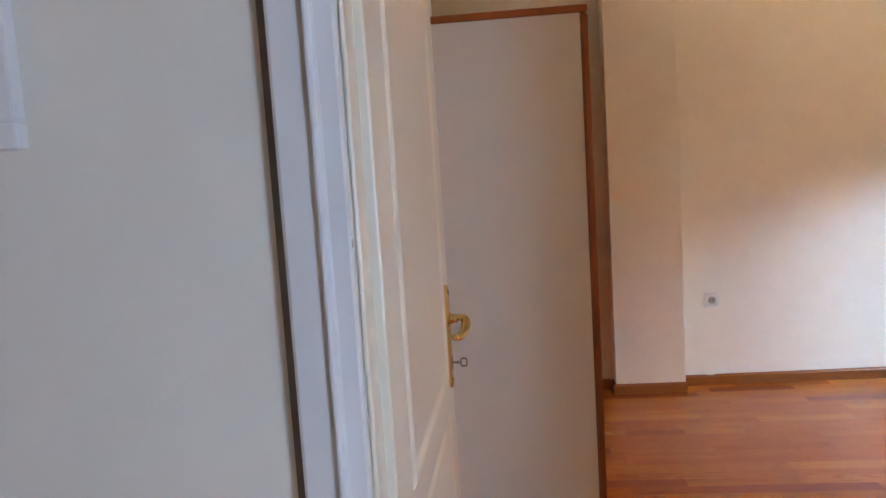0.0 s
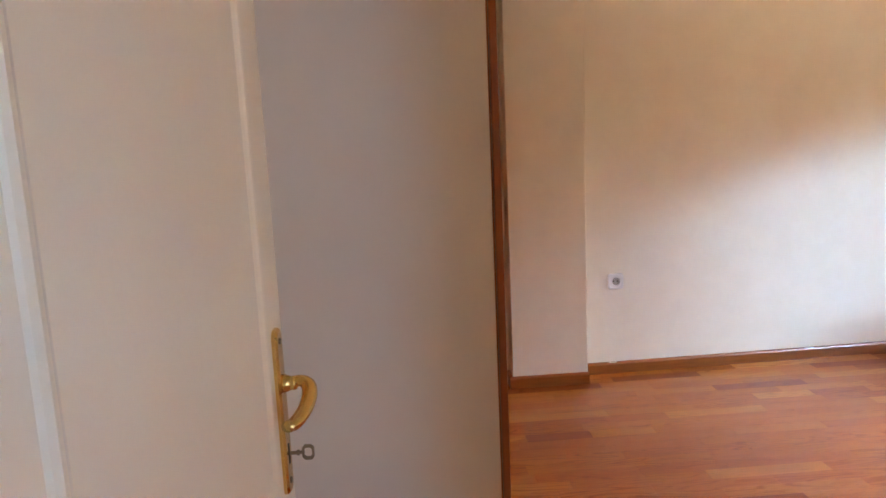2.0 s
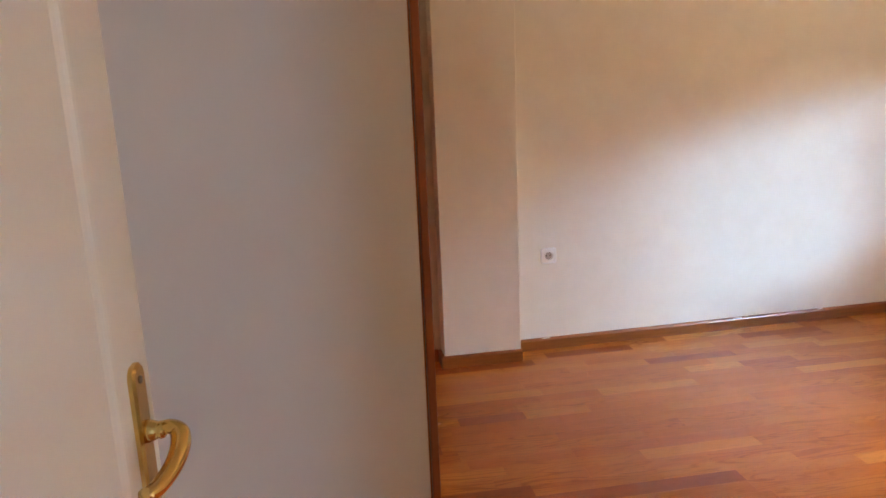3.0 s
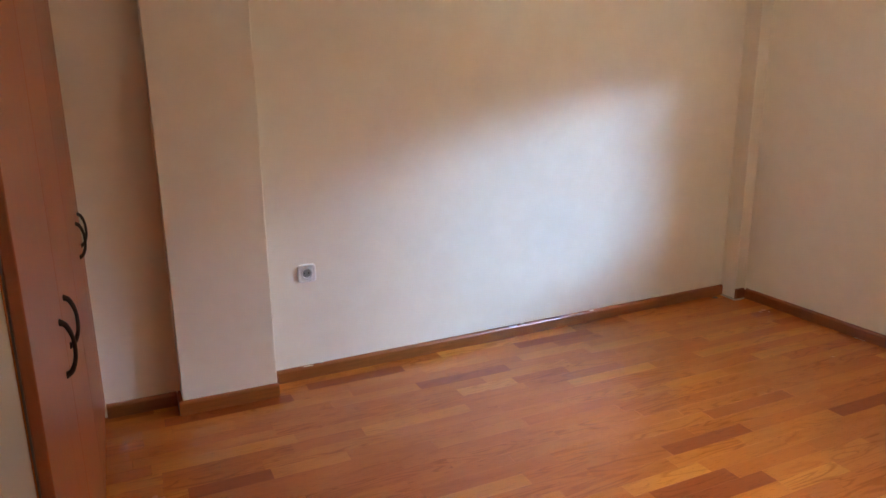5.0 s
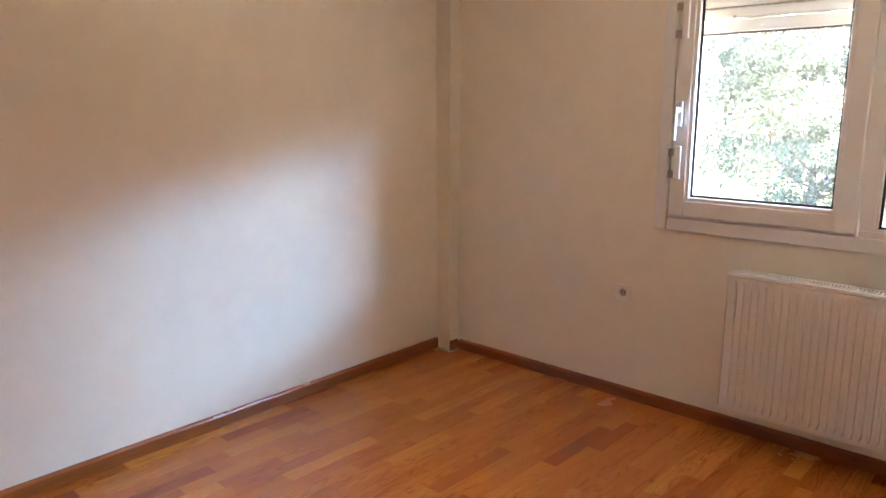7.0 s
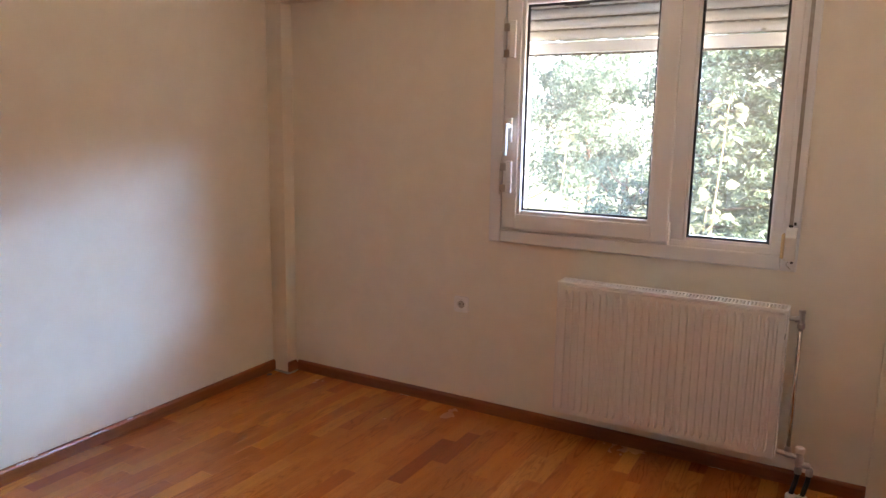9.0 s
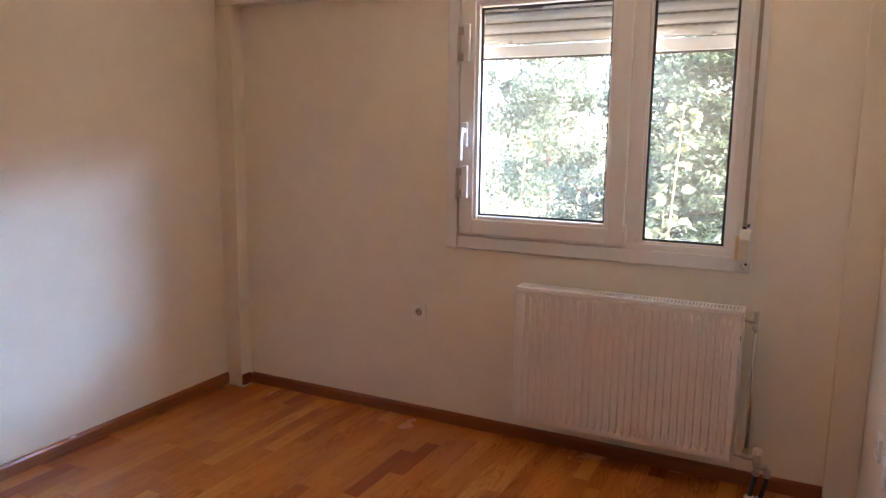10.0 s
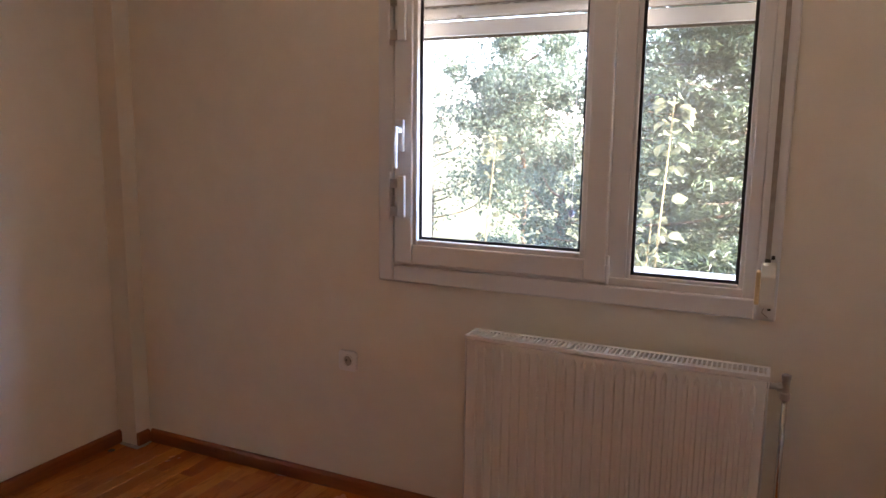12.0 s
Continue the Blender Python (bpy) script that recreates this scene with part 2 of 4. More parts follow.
M_BEAD = surface("blue_bead", (0.03, 0.05, 0.10), 0.25, vary=0.05)
M_CORD = surface("thin_cord", (0.5, 0.5, 0.48), 0.7)
M_OUT = surface("outer_render", (0.62, 0.58, 0.52), 0.85, vary=0.06, scale=2)
M_BARK = surface("bark", (0.13, 0.095, 0.07), 0.9, vary=0.35, scale=10, grain=60, bump=0.5)
M_NEEDLE = leaf_mat("fir_needles", (0.066, 0.098, 0.055), (0.022, 0.040, 0.028), 0.25)
M_LEAF = leaf_mat("tree_leaves", (0.135, 0.20, 0.155), (0.08, 0.125, 0.10), 0.5)
M_ROSE = leaf_mat("rose_leaves", (0.15, 0.17, 0.105), (0.09, 0.11, 0.065), 0.55)
M_STEM = surface("rose_stem", (0.20, 0.17, 0.09), 0.7, vary=0.2, scale=20)
M_GRASS = surface("grass_ground", (0.07, 0.085, 0.035), 0.9, vary=0.35, scale=1.5, grain=40, bump=0.6)
M_BOUNCE_SLAB = surface("pale_bounce_slab", (0.50, 0.46, 0.40), 0.85, vary=0.12, scale=2.0, grain=80, bump=0.3)
M_PLASTER = surface("rough_mortar", (0.42, 0.38, 0.34), 0.9, vary=0.2, scale=40, grain=120, bump=0.6)


# ---- mesh helpers ----
def linked(name, me, material, parent=None, label=""):
    ob = new(name, me)
    if material is not None and not me.materials:
        me.materials.append(material)
    if parent is not None:
        ob.parent = parent
    if label:
        ob["label"] = label
    return ob


def part(name, bm, material, parent=None, label="", smooth=False):
    me = bpy.data.meshes.new(name)
    bm.normal_update()
    bm.to_mesh(me)
    bm.free()
    if smooth:
        me.shade_smooth()
    return linked(name, me, material, parent, label)


def empty(name, m=None, label="", category="", group="", kind=""):
    ob = new(name)
    ob.empty_display_size = 0.1
    if m is not None:
        ob.matrix_basis = m
    return tagged(ob, label, category, group, kind)


def add_box(bm, x0, x1, y0, y1, z0, z1):
    vs = [bm.verts.new(p) for p in ((x0, y0, z0), (x1, y0, z0), (x1, y1, z0), (x0, y1, z0),
                                    (x0, y0, z1), (x1, y0, z1), (x1, y1, z1), (x0, y1, z1))]
    for f in ((3, 2, 1, 0), (4, 5, 6, 7), (0, 1, 5, 4), (1, 2, 6, 5), (2, 3, 7, 6), (3, 0, 4, 7)):
        bm.faces.new([vs[i] for i in f])


def boxes(*specs, bevel=0.0, seg=2):
    bm = bmesh.new()
    for s in specs:
        add_box(bm, *s)
    if bevel:
        bmesh.ops.bevel(bm, geom=bm.edges[:], offset=bevel, segments=seg, affect="EDGES", profile=0.5)
    return bm


def prism(outline, z0, z1, bevel=0.0):
    """Upright prism over a plan outline (counter-clockwise)."""
    bm = bmesh.new()
    lo = [bm.verts.new((x, y, z0)) for x, y in outline]
    hi = [bm.verts.new((x, y, z1)) for x, y in outline]
    n = len(outline)
    bm.faces.new(lo[::-1])
    bm.faces.new(hi)
    for i in range(n):
        j = (i + 1) % n
        bm.faces.new((lo[i], lo[j], hi[j], hi[i]))
    if bevel:
        bmesh.ops.bevel(bm, geom=bm.edges[:], offset=bevel, segments=2, affect="EDGES", profile=0.5)
    return bm


def cyl(p0, p1, r0, r1=None, seg=16, bm=None):
    """Tapered rod between two points."""
    bm = bm or bmesh.new()
    r1 = r0 if r1 is None else r1
    p0, p1 = Vector(p0), Vector(p1)
    q = (p1 - p0).to_track_quat("Z", "Y")
    rings = []
    for p, r in ((p0, r0), (p1, r1)):
        rings.append([bm.verts.new(p + q @ Vector((r * math.cos(2 * math.pi * k / seg), r * math.sin(2 * math.pi * k / seg), 0))) for k in range(seg)])
    for k in range(seg):
        j = (k + 1) % seg
        bm.faces.new((rings[0][k], rings[0][j], rings[1][j], rings[1][k]))
    bm.faces.new(rings[0][::-1])
    bm.faces.new(rings[1])
    return bm


def lathe(p0, axis, profile, seg=20, bm=None):
    """Turned shape: profile of (distance along the axis, radius)."""
    bm = bm or bmesh.new()
    p0, q = Vector(p0), Vector(axis).to_track_quat("Z", "Y")
    rings = []
    for d, r in profile:
        rings.append([bm.verts.new(p0 + q @ Vector((r * math.cos(2 * math.pi * k / seg), r * math.sin(2 * math.pi * k / seg), d))) for k in range(seg)])
    for a, b in zip(rings, rings[1:]):
        for k in range(seg):
            j = (k + 1) % seg
            bm.faces.new((a[k], a[j], b[j], b[k]))
    bm.faces.new(rings[0][::-1])
    bm.faces.new(rings[-1])
    return bm


def spline(points, steps=8):
    pts = [Vector(p) for p in points]
    ext = [2 * pts[0] - pts[1]] + pts + [2 * pts[-1] - pts[-2]]
    out = []
    for i in range(1, len(ext) - 2):
        a, b, c, d = ext[i - 1:i + 3]
        for k in range(steps):
            t = k / steps
            out.append(0.5 * (2 * b + (c - a) * t + (2 * a - 5 * b + 4 * c - d) * t * t + (3 * b - a - 3 * c + d) * t ** 3))
    return out + [pts[-1]]


def sweep(points, radii, seg=10, flat=1.0, steps=8, bm=None):
    """Tube along a smooth path; radii run evenly from start to end."""
    bm = bm or bmesh.new()
    path = spline(points, steps)
    n = len(path)
    rings, up = [], Vector((0.13, 0.21, 0.97))
    for i, p in enumerate(path):
        d = (path[min(i + 1, n - 1)] - path[max(i - 1, 0)]).normalized()
        side = d.cross(up).normalized()
        up2 = side.cross(d).normalized()
        f = i / (n - 1) * (len(radii) - 1)
        k = min(int(f), len(radii) - 2)
        r = radii[k] + (radii[k + 1] - radii[k]) * (f - k)
        rings.append([bm.verts.new(p + side * r * math.cos(2 * math.pi * j / seg) + up2 * r * flat * math.sin(2 * math.pi * j / seg)) for j in range(seg)])
    for a, b in zip(rings, rings[1:]):
        for j in range(seg):
            k = (j + 1) % seg
            bm.faces.new((a[j], a[k], b[k], b[j]))
    bm.faces.new(rings[0][::-1])
    bm.faces.new(rings[-1])
    return bm


def rounded_plate(w, h, d, r, seg=5, edge=0.0):
    """Plate in x (width) and z (height), front towards -y, back at y = 0."""
    bm = bmesh.new()
    pts = []
    for cx, cz, a0 in ((w / 2 - r, h / 2 - r, 0), (-w / 2 + r, h / 2 - r, 90), (-w / 2 + r, -h / 2 + r, 180), (w / 2 - r, -h / 2 + r, 270)):
        for k in range(seg + 1):
            a = radians(a0 + 90 * k / seg)
            pts.append((cx + r * math.cos(a), cz + r * math.sin(a)))
    loops = [[bm.verts.new((x, 0, z)) for x, z in pts], [bm.verts.new((x, -d + edge, z)) for x, z in pts]]
    if edge:
        kx, kz = (w - 2 * edge) / w, (h - 2 * edge) / h
        loops.append([bm.verts.new((x * kx, -d, z * kz)) for x, z in pts])
    n = len(pts)
    for a, b in zip(loops, loops[1:]):
        for i in range(n):
            j = (i + 1) % n
            bm.faces.new((a[i], a[j], b[j], b[i]))
    bm.faces.new(loops[0])
    bm.faces.new(loops[-1][::-1])
    bmesh.ops.recalc_face_normals(bm, faces=bm.faces[:])
    return bm


# ---- plan ----
XE = 3.88                    # inner face of the window wall
YN0, YN1 = 4.475, 4.545       # back wall at x = 1.03 and at x = 3.88
XW = -0.30                   # wall behind the wardrobe
YS = 1.40                    # wall beside the entrance, inner face
CEIL = 2.62
TOP = 2.80
COL = (0.632, 1.022, 4.352)  # column: x0, x1, front


def yn(x):
    return YN0 + (YN1 - YN0) * (x - 1.03) / (XE - 1.03)


def structure(name, bm, material, label, category):
    return tagged(part(name, bm, material), label, category, "", "structure")


# floor slab under the strips, through room and hall
structure("floor", boxes((-2.2, 4.10, -2.70, 4.80, -0.20, -0.012)), M_JOINT, "varnished orange-brown oak strip parquet floor", "floor")
structure("ceiling", boxes((-2.2, 4.13, -2.70, 4.80, CEIL, TOP)), M_CEIL, "plain white painted plaster ceiling", "ceiling")

# back wall with its shallow column and the deeper alcove beside the wardrobe
structure("wall_north", prism([(1.00, yn(1.0)), (4.13, yn(4.13)), (4.13, 4.80), (1.00, 4.80)], -0.1, CEIL + 0.02), M_WALL, "smooth off-white painted plaster wall", "wall")
structure("wall_alcove", prism([(-0.60, 4.460), (0.66, 4.460), (0.66, 4.80), (-0.60, 4.80)], -0.1, CEIL + 0.02), M_WALL, "off-white painted wall of a shallow alcove", "wall")
structure("column", prism([(COL[0], COL[2]), (COL[1], COL[2]), (COL[1], 4.795), (COL[0], 4.795)], -0.1, CEIL + 0.02, 0.004), M_WALL, "shallow off-white painted wall column", "column")
# window wall around its opening
WY0, WY1, WZ0, WZ1 = 1.895, 3.135, 0.945, 2.10
structure("wall_east", boxes((XE, 4.13, 1.00, WY0, -0.9, CEIL + 0.02), (XE, 4.13, WY1, 4.80, -0.9, CEIL + 0.02),
                             (XE, 4.13, WY0, WY1, -0.9, WZ0), (XE, 4.13, WY0, WY1, WZ1, CEIL + 0.02)), M_WALL, "off-white painted wall with a window", "wall")
# corner posts and the beam over the window wall
structure("corner_post", prism([(3.798, 4.432), (XE + 0.01, 4.432), (XE + 0.01, 4.58), (3.800, 4.58)], -0.1, 2.075, 0.004), M_WALL, "narrow square white painted corner post", "post")
structure("corner_post_south", boxes((3.845, XE + 0.01, 1.38, 1.515, -0.1, 2.075), bevel=0.004), M_WALL, "narrow white painted corner post", "post")
structure("beam", boxes((3.80, XE + 0.01, 1.38, 4.58, 2.078, CEIL + 0.01), bevel=0.004), M_WALL, "white painted ceiling beam over the window", "beam")
# wall behind the wardrobe, entrance wall with its door opening, hall
DX0, DX1 = -0.095, 0.70
structure("wall_west", boxes((XW - 0.15, XW, 1.14, 4.80, -0.1, CEIL + 0.02)), M_WALL, "off-white painted plaster wall", "wall")
structure("wall_south", boxes((-2.2, DX0 - 0.03, 1.055, 1.14, -0.1, CEIL + 0.02), (DX1 + 0.03, 1.10, 1.055, 1.14, -0.1, CEIL + 0.02),
                              (DX0 - 0.03, DX1 + 0.03, 1.055, 1.14, 2.08, CEIL + 0.02)), M_WALL, "off-white painted wall with a doorway", "wall")
structure("wall_south_deep", boxes((1.10, XE, 1.055, YS, -0.1, CEIL + 0.02)), M_WALL, "off-white painted plaster wall", "wall")
structure("wall_hall_west", boxes((-1.80, -1.60, -2.70, 1.06, -0.1, CEIL + 0.02)), M_WALL, "off-white painted hall wall", "wall")
# opening is made up, behind the camera, to hold the hall's fill lamp
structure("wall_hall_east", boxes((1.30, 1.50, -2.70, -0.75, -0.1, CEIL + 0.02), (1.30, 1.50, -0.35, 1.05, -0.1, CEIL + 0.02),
                                  (1.30, 1.50, -0.75, -0.35, 1.50, CEIL + 0.02), (1.30, 1.50, -0.75, -0.35, -0.1, 0.90)), M_WALL, "off-white painted hall wall with an unseen opening added for light", "wall")
structure("wall_hall_south", boxes((-1.61, 1.31, -2.70, -2.50, -0.1, CEIL + 0.02)), M_WALL, "off-white painted hall wall", "wall")
structure("outer_wall", boxes((4.132, 4.20, -1.0, WY0, -0.9, 3.4), (4.132, 4.20, WY1, 7.0, -0.9, 3.4),
                              (4.132, 4.20, WY0, WY1, -0.9, WZ0 - 0.03), (4.132, 4.20, WY0, WY1, WZ1, 3.4)), M_OUT, "beige rendered outer wall", "wall")


# unseen block, added to trim the southern light that enters the window
structure("light_blocker", boxes((4.205, 4.78, -0.8, -0.02, -0.9, 6.5)), M_OUT, "unseen beige block added to cut off the southern light", "wall")


# ---- skirting boards ----
def skirting(p0, p1, inward, material, height=0.061, thick=0.016):
    """Board along a wall from p0 to p1; inward is the side the room lies on."""
    p0, p1, n = Vector((*p0, 0)), Vector((*p1, 0)), Vector((*inward, 0)).normalized()
    bm = bmesh.new()
    prof = ((0, 0.0), (thick, 0.0), (thick, height - 0.012), (thick * 0.75, height - 0.004), (thick * 0.35, height), (0, height))
    rings = [[bm.verts.new(p + n * a + Vector((0, 0, z))) for a, z in prof] for p in (p0, p1)]
    k = len(prof)
    for i in range(k):
        j = (i + 1) % k
        bm.faces.new((rings[0][i], rings[0][j], rings[1][j], rings[1][i]))
    bm.faces.new(rings[0])
    bm.faces.new(rings[1][::-1])
    bmesh.ops.recalc_face_normals(bm, faces=bm.faces[:])
    return tagged(part("baseboard", bm, material), "low orange-brown varnished wooden skirting board", "baseboard", "", "structure")


skirting((COL[1], yn(COL[1])), (3.799, yn(3.799)), (0.02, -1), M_BASE_X)
skirting((COL[0] - 0.016, COL[2]), (COL[1] + 0.004, COL[2]), (0, -1), M_BASE_X, 0.060)
skirting((COL[0], COL[2]), (COL[0], 4.460), (-1, 0), M_BASE_Y, 0.060)
skirting((0.345, 4.460), (COL[0] - 0.016, 4.460), (0, -1), M_BASE_X, 0.060)
skirting((3.799, 4.432), (XE - 0.016, 4.432), (0, -1), M_BASE_X)
skirting((XE, 1.515), (XE, 4.416), (-1, 0), M_BASE_Y, 0.060)
skirting((1.10, YS), (3.83, YS), (0, 1), M_BASE_X)


# ---- window ----
def frame_ring(bm, y0, y1, z0, z1, wl, wr, wb, wt, x0, x1):
    """Four bars round an opening, between depths x0 and x1, butted."""
    add_box(bm, x0, x1, y0, y0 + wr, z0, z1)
    add_box(bm, x0, x1, y1 - wl, y1, z0, z1)
    add_box(bm, x0, x1, y0 + wr, y1 - wl, z0, z0 + wb)
    add_box(bm, x0, x1, y0 + wr, y1 - wl, z1 - wt, z1)


def ring_part(name, parent, material, y0, y1, z0, z1, w, x0, x1, bevel=0.003, label="", wr=None, wb=None, wt=None):
    bm = bmesh.new()
    frame_ring(bm, y0, y1, z0, z1, w, wr or w, wb or w, wt or w, x0, x1)
    bmesh.ops.bevel(bm, geom=bm.edges[:], offset=bevel, segments=2, affect="EDGES", profile=0.5)
    return part(name, bm, material, parent, label)


def build_window():
    win = empty("window_1", pose(XE, 2.5, 0.9), "white plastic two-part window with a roller shutter half down", "window", "", "structure")
    win.matrix_basis = Matrix()
    ring_part("casing", win, M_PVC, 1.838, 3.190, 0.888, 2.155, 0.062, XE - 0.018, XE - 0.001, 0.006)
    ring_part("window_frame", win, M_PVC, 1.900, 3.128, 0.950, 2.093, 0.034, XE - 0.010, XE + 0.06, 0.003, wb=0.026)
    mull = boxes((XE - 0.008, XE + 0.06, 2.2835, 2.3435, 0.9765, 2.0585), bevel=0.002)
    part("mullion", mull, M_PVC, win)
    # opening light
    sash = ring_part("sash", win, M_PVC, 2.344, 3.116, 0.962, 2.070, 0.070, XE - 0.030, XE + 0.045, 0.004)
    ring_part("glazing_bead", sash, M_PVC, 2.412, 3.048, 1.030, 2.002, 0.020, XE - 0.022, XE + 0.010, 0.005)
    ring_part("seal", sash, M_SEAL, 2.428, 3.032, 1.046, 1.986, 0.014, XE - 0.002, XE + 0.005, 0.001)
    p = part("pane", boxes((XE + 0.006, XE + 0.011, 2.434, 3.026, 1.052, 1.980)), M_GLASS, sash)
    p.visible_shadow = False
    # fixed light
    fix = ring_part("fixed_light", win, M_PVC, 1.933, 2.283, 0.974, 2.060, 0.014, XE - 0.004, XE + 0.045, 0.004)
    ring_part("seal", fix, M_SEAL, 1.944, 2.272, 0.985, 2.049, 0.013, XE + 0.002, XE + 0.009, 0.001)
    p = part("pane", boxes((XE + 0.010, XE + 0.015, 1.950, 2.266, 0.991, 2.043)), M_GLASS, fix)
    p.visible_shadow = False
    # hinges with cover plates
    for z0, z1 in ((1.735, 1.925), (1.118, 1.292)):
        cover = part("hinge_cover", boxes((XE - 0.046, XE - 0.030, 3.068, 3.098, z0 + 0.012, z1 - 0.012), bevel=0.004), M_PVC, win)
        bm = cyl((XE - 0.034, 3.134, z0), (XE - 0.034, 3.134, z1), 0.0065, seg=12)
        for zz in (z0 + 0.028, z1 - 0.050):
            cyl((XE - 0.034, 3.134, zz), (XE - 0.034, 3.134, zz + 0.03), 0.0090, seg=12, bm=bm)
        part("hinge", bm, M_PVC, win, smooth=False)
        bm = bmesh.new()
        for zz in (z0 + 0.016, z1 - 0.058):
            add_box(bm, XE - 0.040, XE - 0.030, 3.099, 3.128, zz, zz + 0.034)
        part("hinge_pin", bm, M_METAL, win, "bare steel hinge pin")
    bm = cyl((XE - 0.036, 2.336, 0.955), (XE - 0.036, 2.336, 1.05), 0.0065, seg=12)
    cyl((XE - 0.036, 2.336, 0.985), (XE - 0.036, 2.336, 1.02), 0.009, seg=12, bm=bm)
    part("hinge", bm, M_PVC, win)
    bm = cyl((XE - 0.036, 2.336, 1.975), (XE - 0.036, 2.336, 2.05), 0.0075, seg=12)
    part("hinge", bm, M_PVC, win)
    # lever handle
    base = part("window_handle", boxes((XE - 0.046, XE - 0.030, 3.072, 3.100, 1.365, 1.478), bevel=0.005), M_PVC, win, "white plastic window lever")
    bm = cyl((XE - 0.045, 3.086, 1.44), (XE - 0.072, 3.086, 1.44), 0.011, seg=14)
    part("boss", bm, M_PVC, base)
    bm = sweep([(XE - 0.072, 3.086, 1.452), (XE - 0.078, 3.087, 1.40), (XE - 0.074, 3.089, 1.345), (XE - 0.070, 3.090, 1.305)], [0.011, 0.010, 0.009, 0.0075], 10, 0.7)
    part("lever", bm, M_PVC, base, smooth=True)
    return win


build_window()


def build_shutter():
    """Roller shutter in its guides, pulled up above the middle of the window."""
    sh = empty("roller_shutter", None, "pale roller shutter with horizontal slats, half raised", "shutter")
    x = XE + 0.125
    z = 1.776
    part("bottom_bar", boxes((x - 0.008, x + 0.010, 1.905, 3.125, z, z + 0.052), bevel=0.003), M_SHUTTER_BAR, sh)
    part("draught_lip", boxes((x - 0.003, x + 0.003, 1.905, 3.125, z - 0.010, z)), M_SEAL, sh)
    z += 0.060
    while z < 2.12:
        bm = bmesh.new()
        prof = ((-0.005, -0.001), (-0.010, 0.006), (-0.012, 0.020), (-0.010, 0.036), (-0.005, 0.0445), (0.001, 0.0485), (0.006, 0.0485), (0.006, -0.001))
        rings = [[bm.verts.new((x + a, yy, z + h)) for a, h in prof] for yy in (1.905, 3.125)]
        n = len(prof)
        for i in range(n):
            j = (i + 1) % n
            bm.faces.new((rings[0][i], rings[0][j], rings[1][j], rings[1][i]))
        bm.faces.new(rings[0])
        bm.faces.new(rings[1][::-1])
        bmesh.ops.recalc_face_normals(bm, faces=bm.faces[:])
        slat = part("slat", bm, M_SHUTTER, sh)
        # row of light slots along the joint
        part("light_slots", boxes(*[(x - 0.0100, x - 0.0060, yy, yy + 0.030, z + 0.0405, z + 0.0425) for yy in (1.935 + 0.045 * i for i in range(26))]), M_SEAL, slat, "dark row of slots")
        part("joint", boxes((x - 0.0085, x - 0.0040, 1.905, 3.125, z - 0.0036, z - 0.0012)), M_BROWN, slat, "dark joint line")
        z += 0.049
    for y0, y1 in ((1.895, 1.912), (3.118, 3.135)):
        part("guide_rail", boxes((x - 0.020, x + 0.020, y0, y1, 0.93, 2.10), bevel=0.002), M_PVC, sh)
    for yy in (2.93, 2.05):
        part("stop_button", cyl((x - 0.018, yy, 1.832), (x - 0.018, yy, 1.845), 0.010, seg=10), M_METAL, sh, "small grey rubber stop")
    part("grip_slot", boxes((x - 0.016, x - 0.011, 2.78, 2.90, 1.985, 1.999), bevel=0.002), M_DARK, sh, "dark finger grip")
    return sh


build_shutter()


def build_strap():
    st = empty("shutter_strap_winder", None, "ivory plastic shutter strap winder on the window casing", "strap winder")
    y = 1.872
    part("strap", boxes((XE - 0.024, XE - 0.021, y - 0.007, y + 0.007, 1.068, 2.09)), M_STRAP, st, "worn grey-brown woven strap")
    # winder box: a wedge-sided housing with a cut upper corner
    bm = bmesh.new()
    prof = ((0.0, 0.930), (0.042, 0.936), (0.048, 0.948), (0.048, 1.030), (0.026, 1.060), (0.0, 1.068))
    rings = [[bm.verts.new((XE - 0.019 - a, yy, z)) for a, z in prof] for yy in (y - 0.026, y + 0.015)]
    n = len(prof)
    for i in range(n):
        j = (i + 1) % n
        bm.faces.new((rings[0][i], rings[0][j], rings[1][j], rings[1][i]))
    bm.faces.new(rings[0])
    bm.faces.new(rings[1][::-1])
    bmesh.ops.recalc_face_normals(bm, faces=bm.faces[:])
    bmesh.ops.bevel(bm, geom=bm.edges[:], offset=0.004, segments=2, affect="EDGES", profile=0.5)
    part("housing", bm, M_IVORY, st)
    bm = boxes((XE - 0.062, XE - 0.0195, y + 0.015, y + 0.028, 0.944, 1.042), bevel=0.004)
    part("side_plate", bm, M_CREAM, st, "yellowed side plate")
    part("strap_slot", boxes((XE - 0.030, XE - 0.018, y - 0.008, y + 0.008, 1.066, 1.076), bevel=0.002), M_DARK, st)
    for z0, z1 in ((0.935, 0.922), (1.075, 1.086)):
        part("screw", cyl((XE - 0.022, y - 0.014, z0), (XE - 0.022, y - 0.014, z1), 0.005, seg=10), M_DARK, st)
    part("cord_end", sweep([(XE - 0.024, y, 0.928), (XE - 0.026, y + 0.004, 0.915), (XE - 0.022, y - 0.012, 0.900)], [0.0012, 0.0012], 6), M_STRAP, st)
    return st


build_strap()
structure("outer_sill", boxes((XE + 0.062, 4.30, 1.88, 3.15, 0.915, 0.944), bevel=0.004), M_SILL, "pale marble outer window sill", "sill")
cordy = empty("pull_cord", None, "thin cord with a dark blue bead hanging in the window", "cord")
part("cord", cyl((XE + 0.090, 2.492, 1.176), (XE + 0.090, 2.488, 2.095), 0.0011, seg=6), M_CORD, cordy)
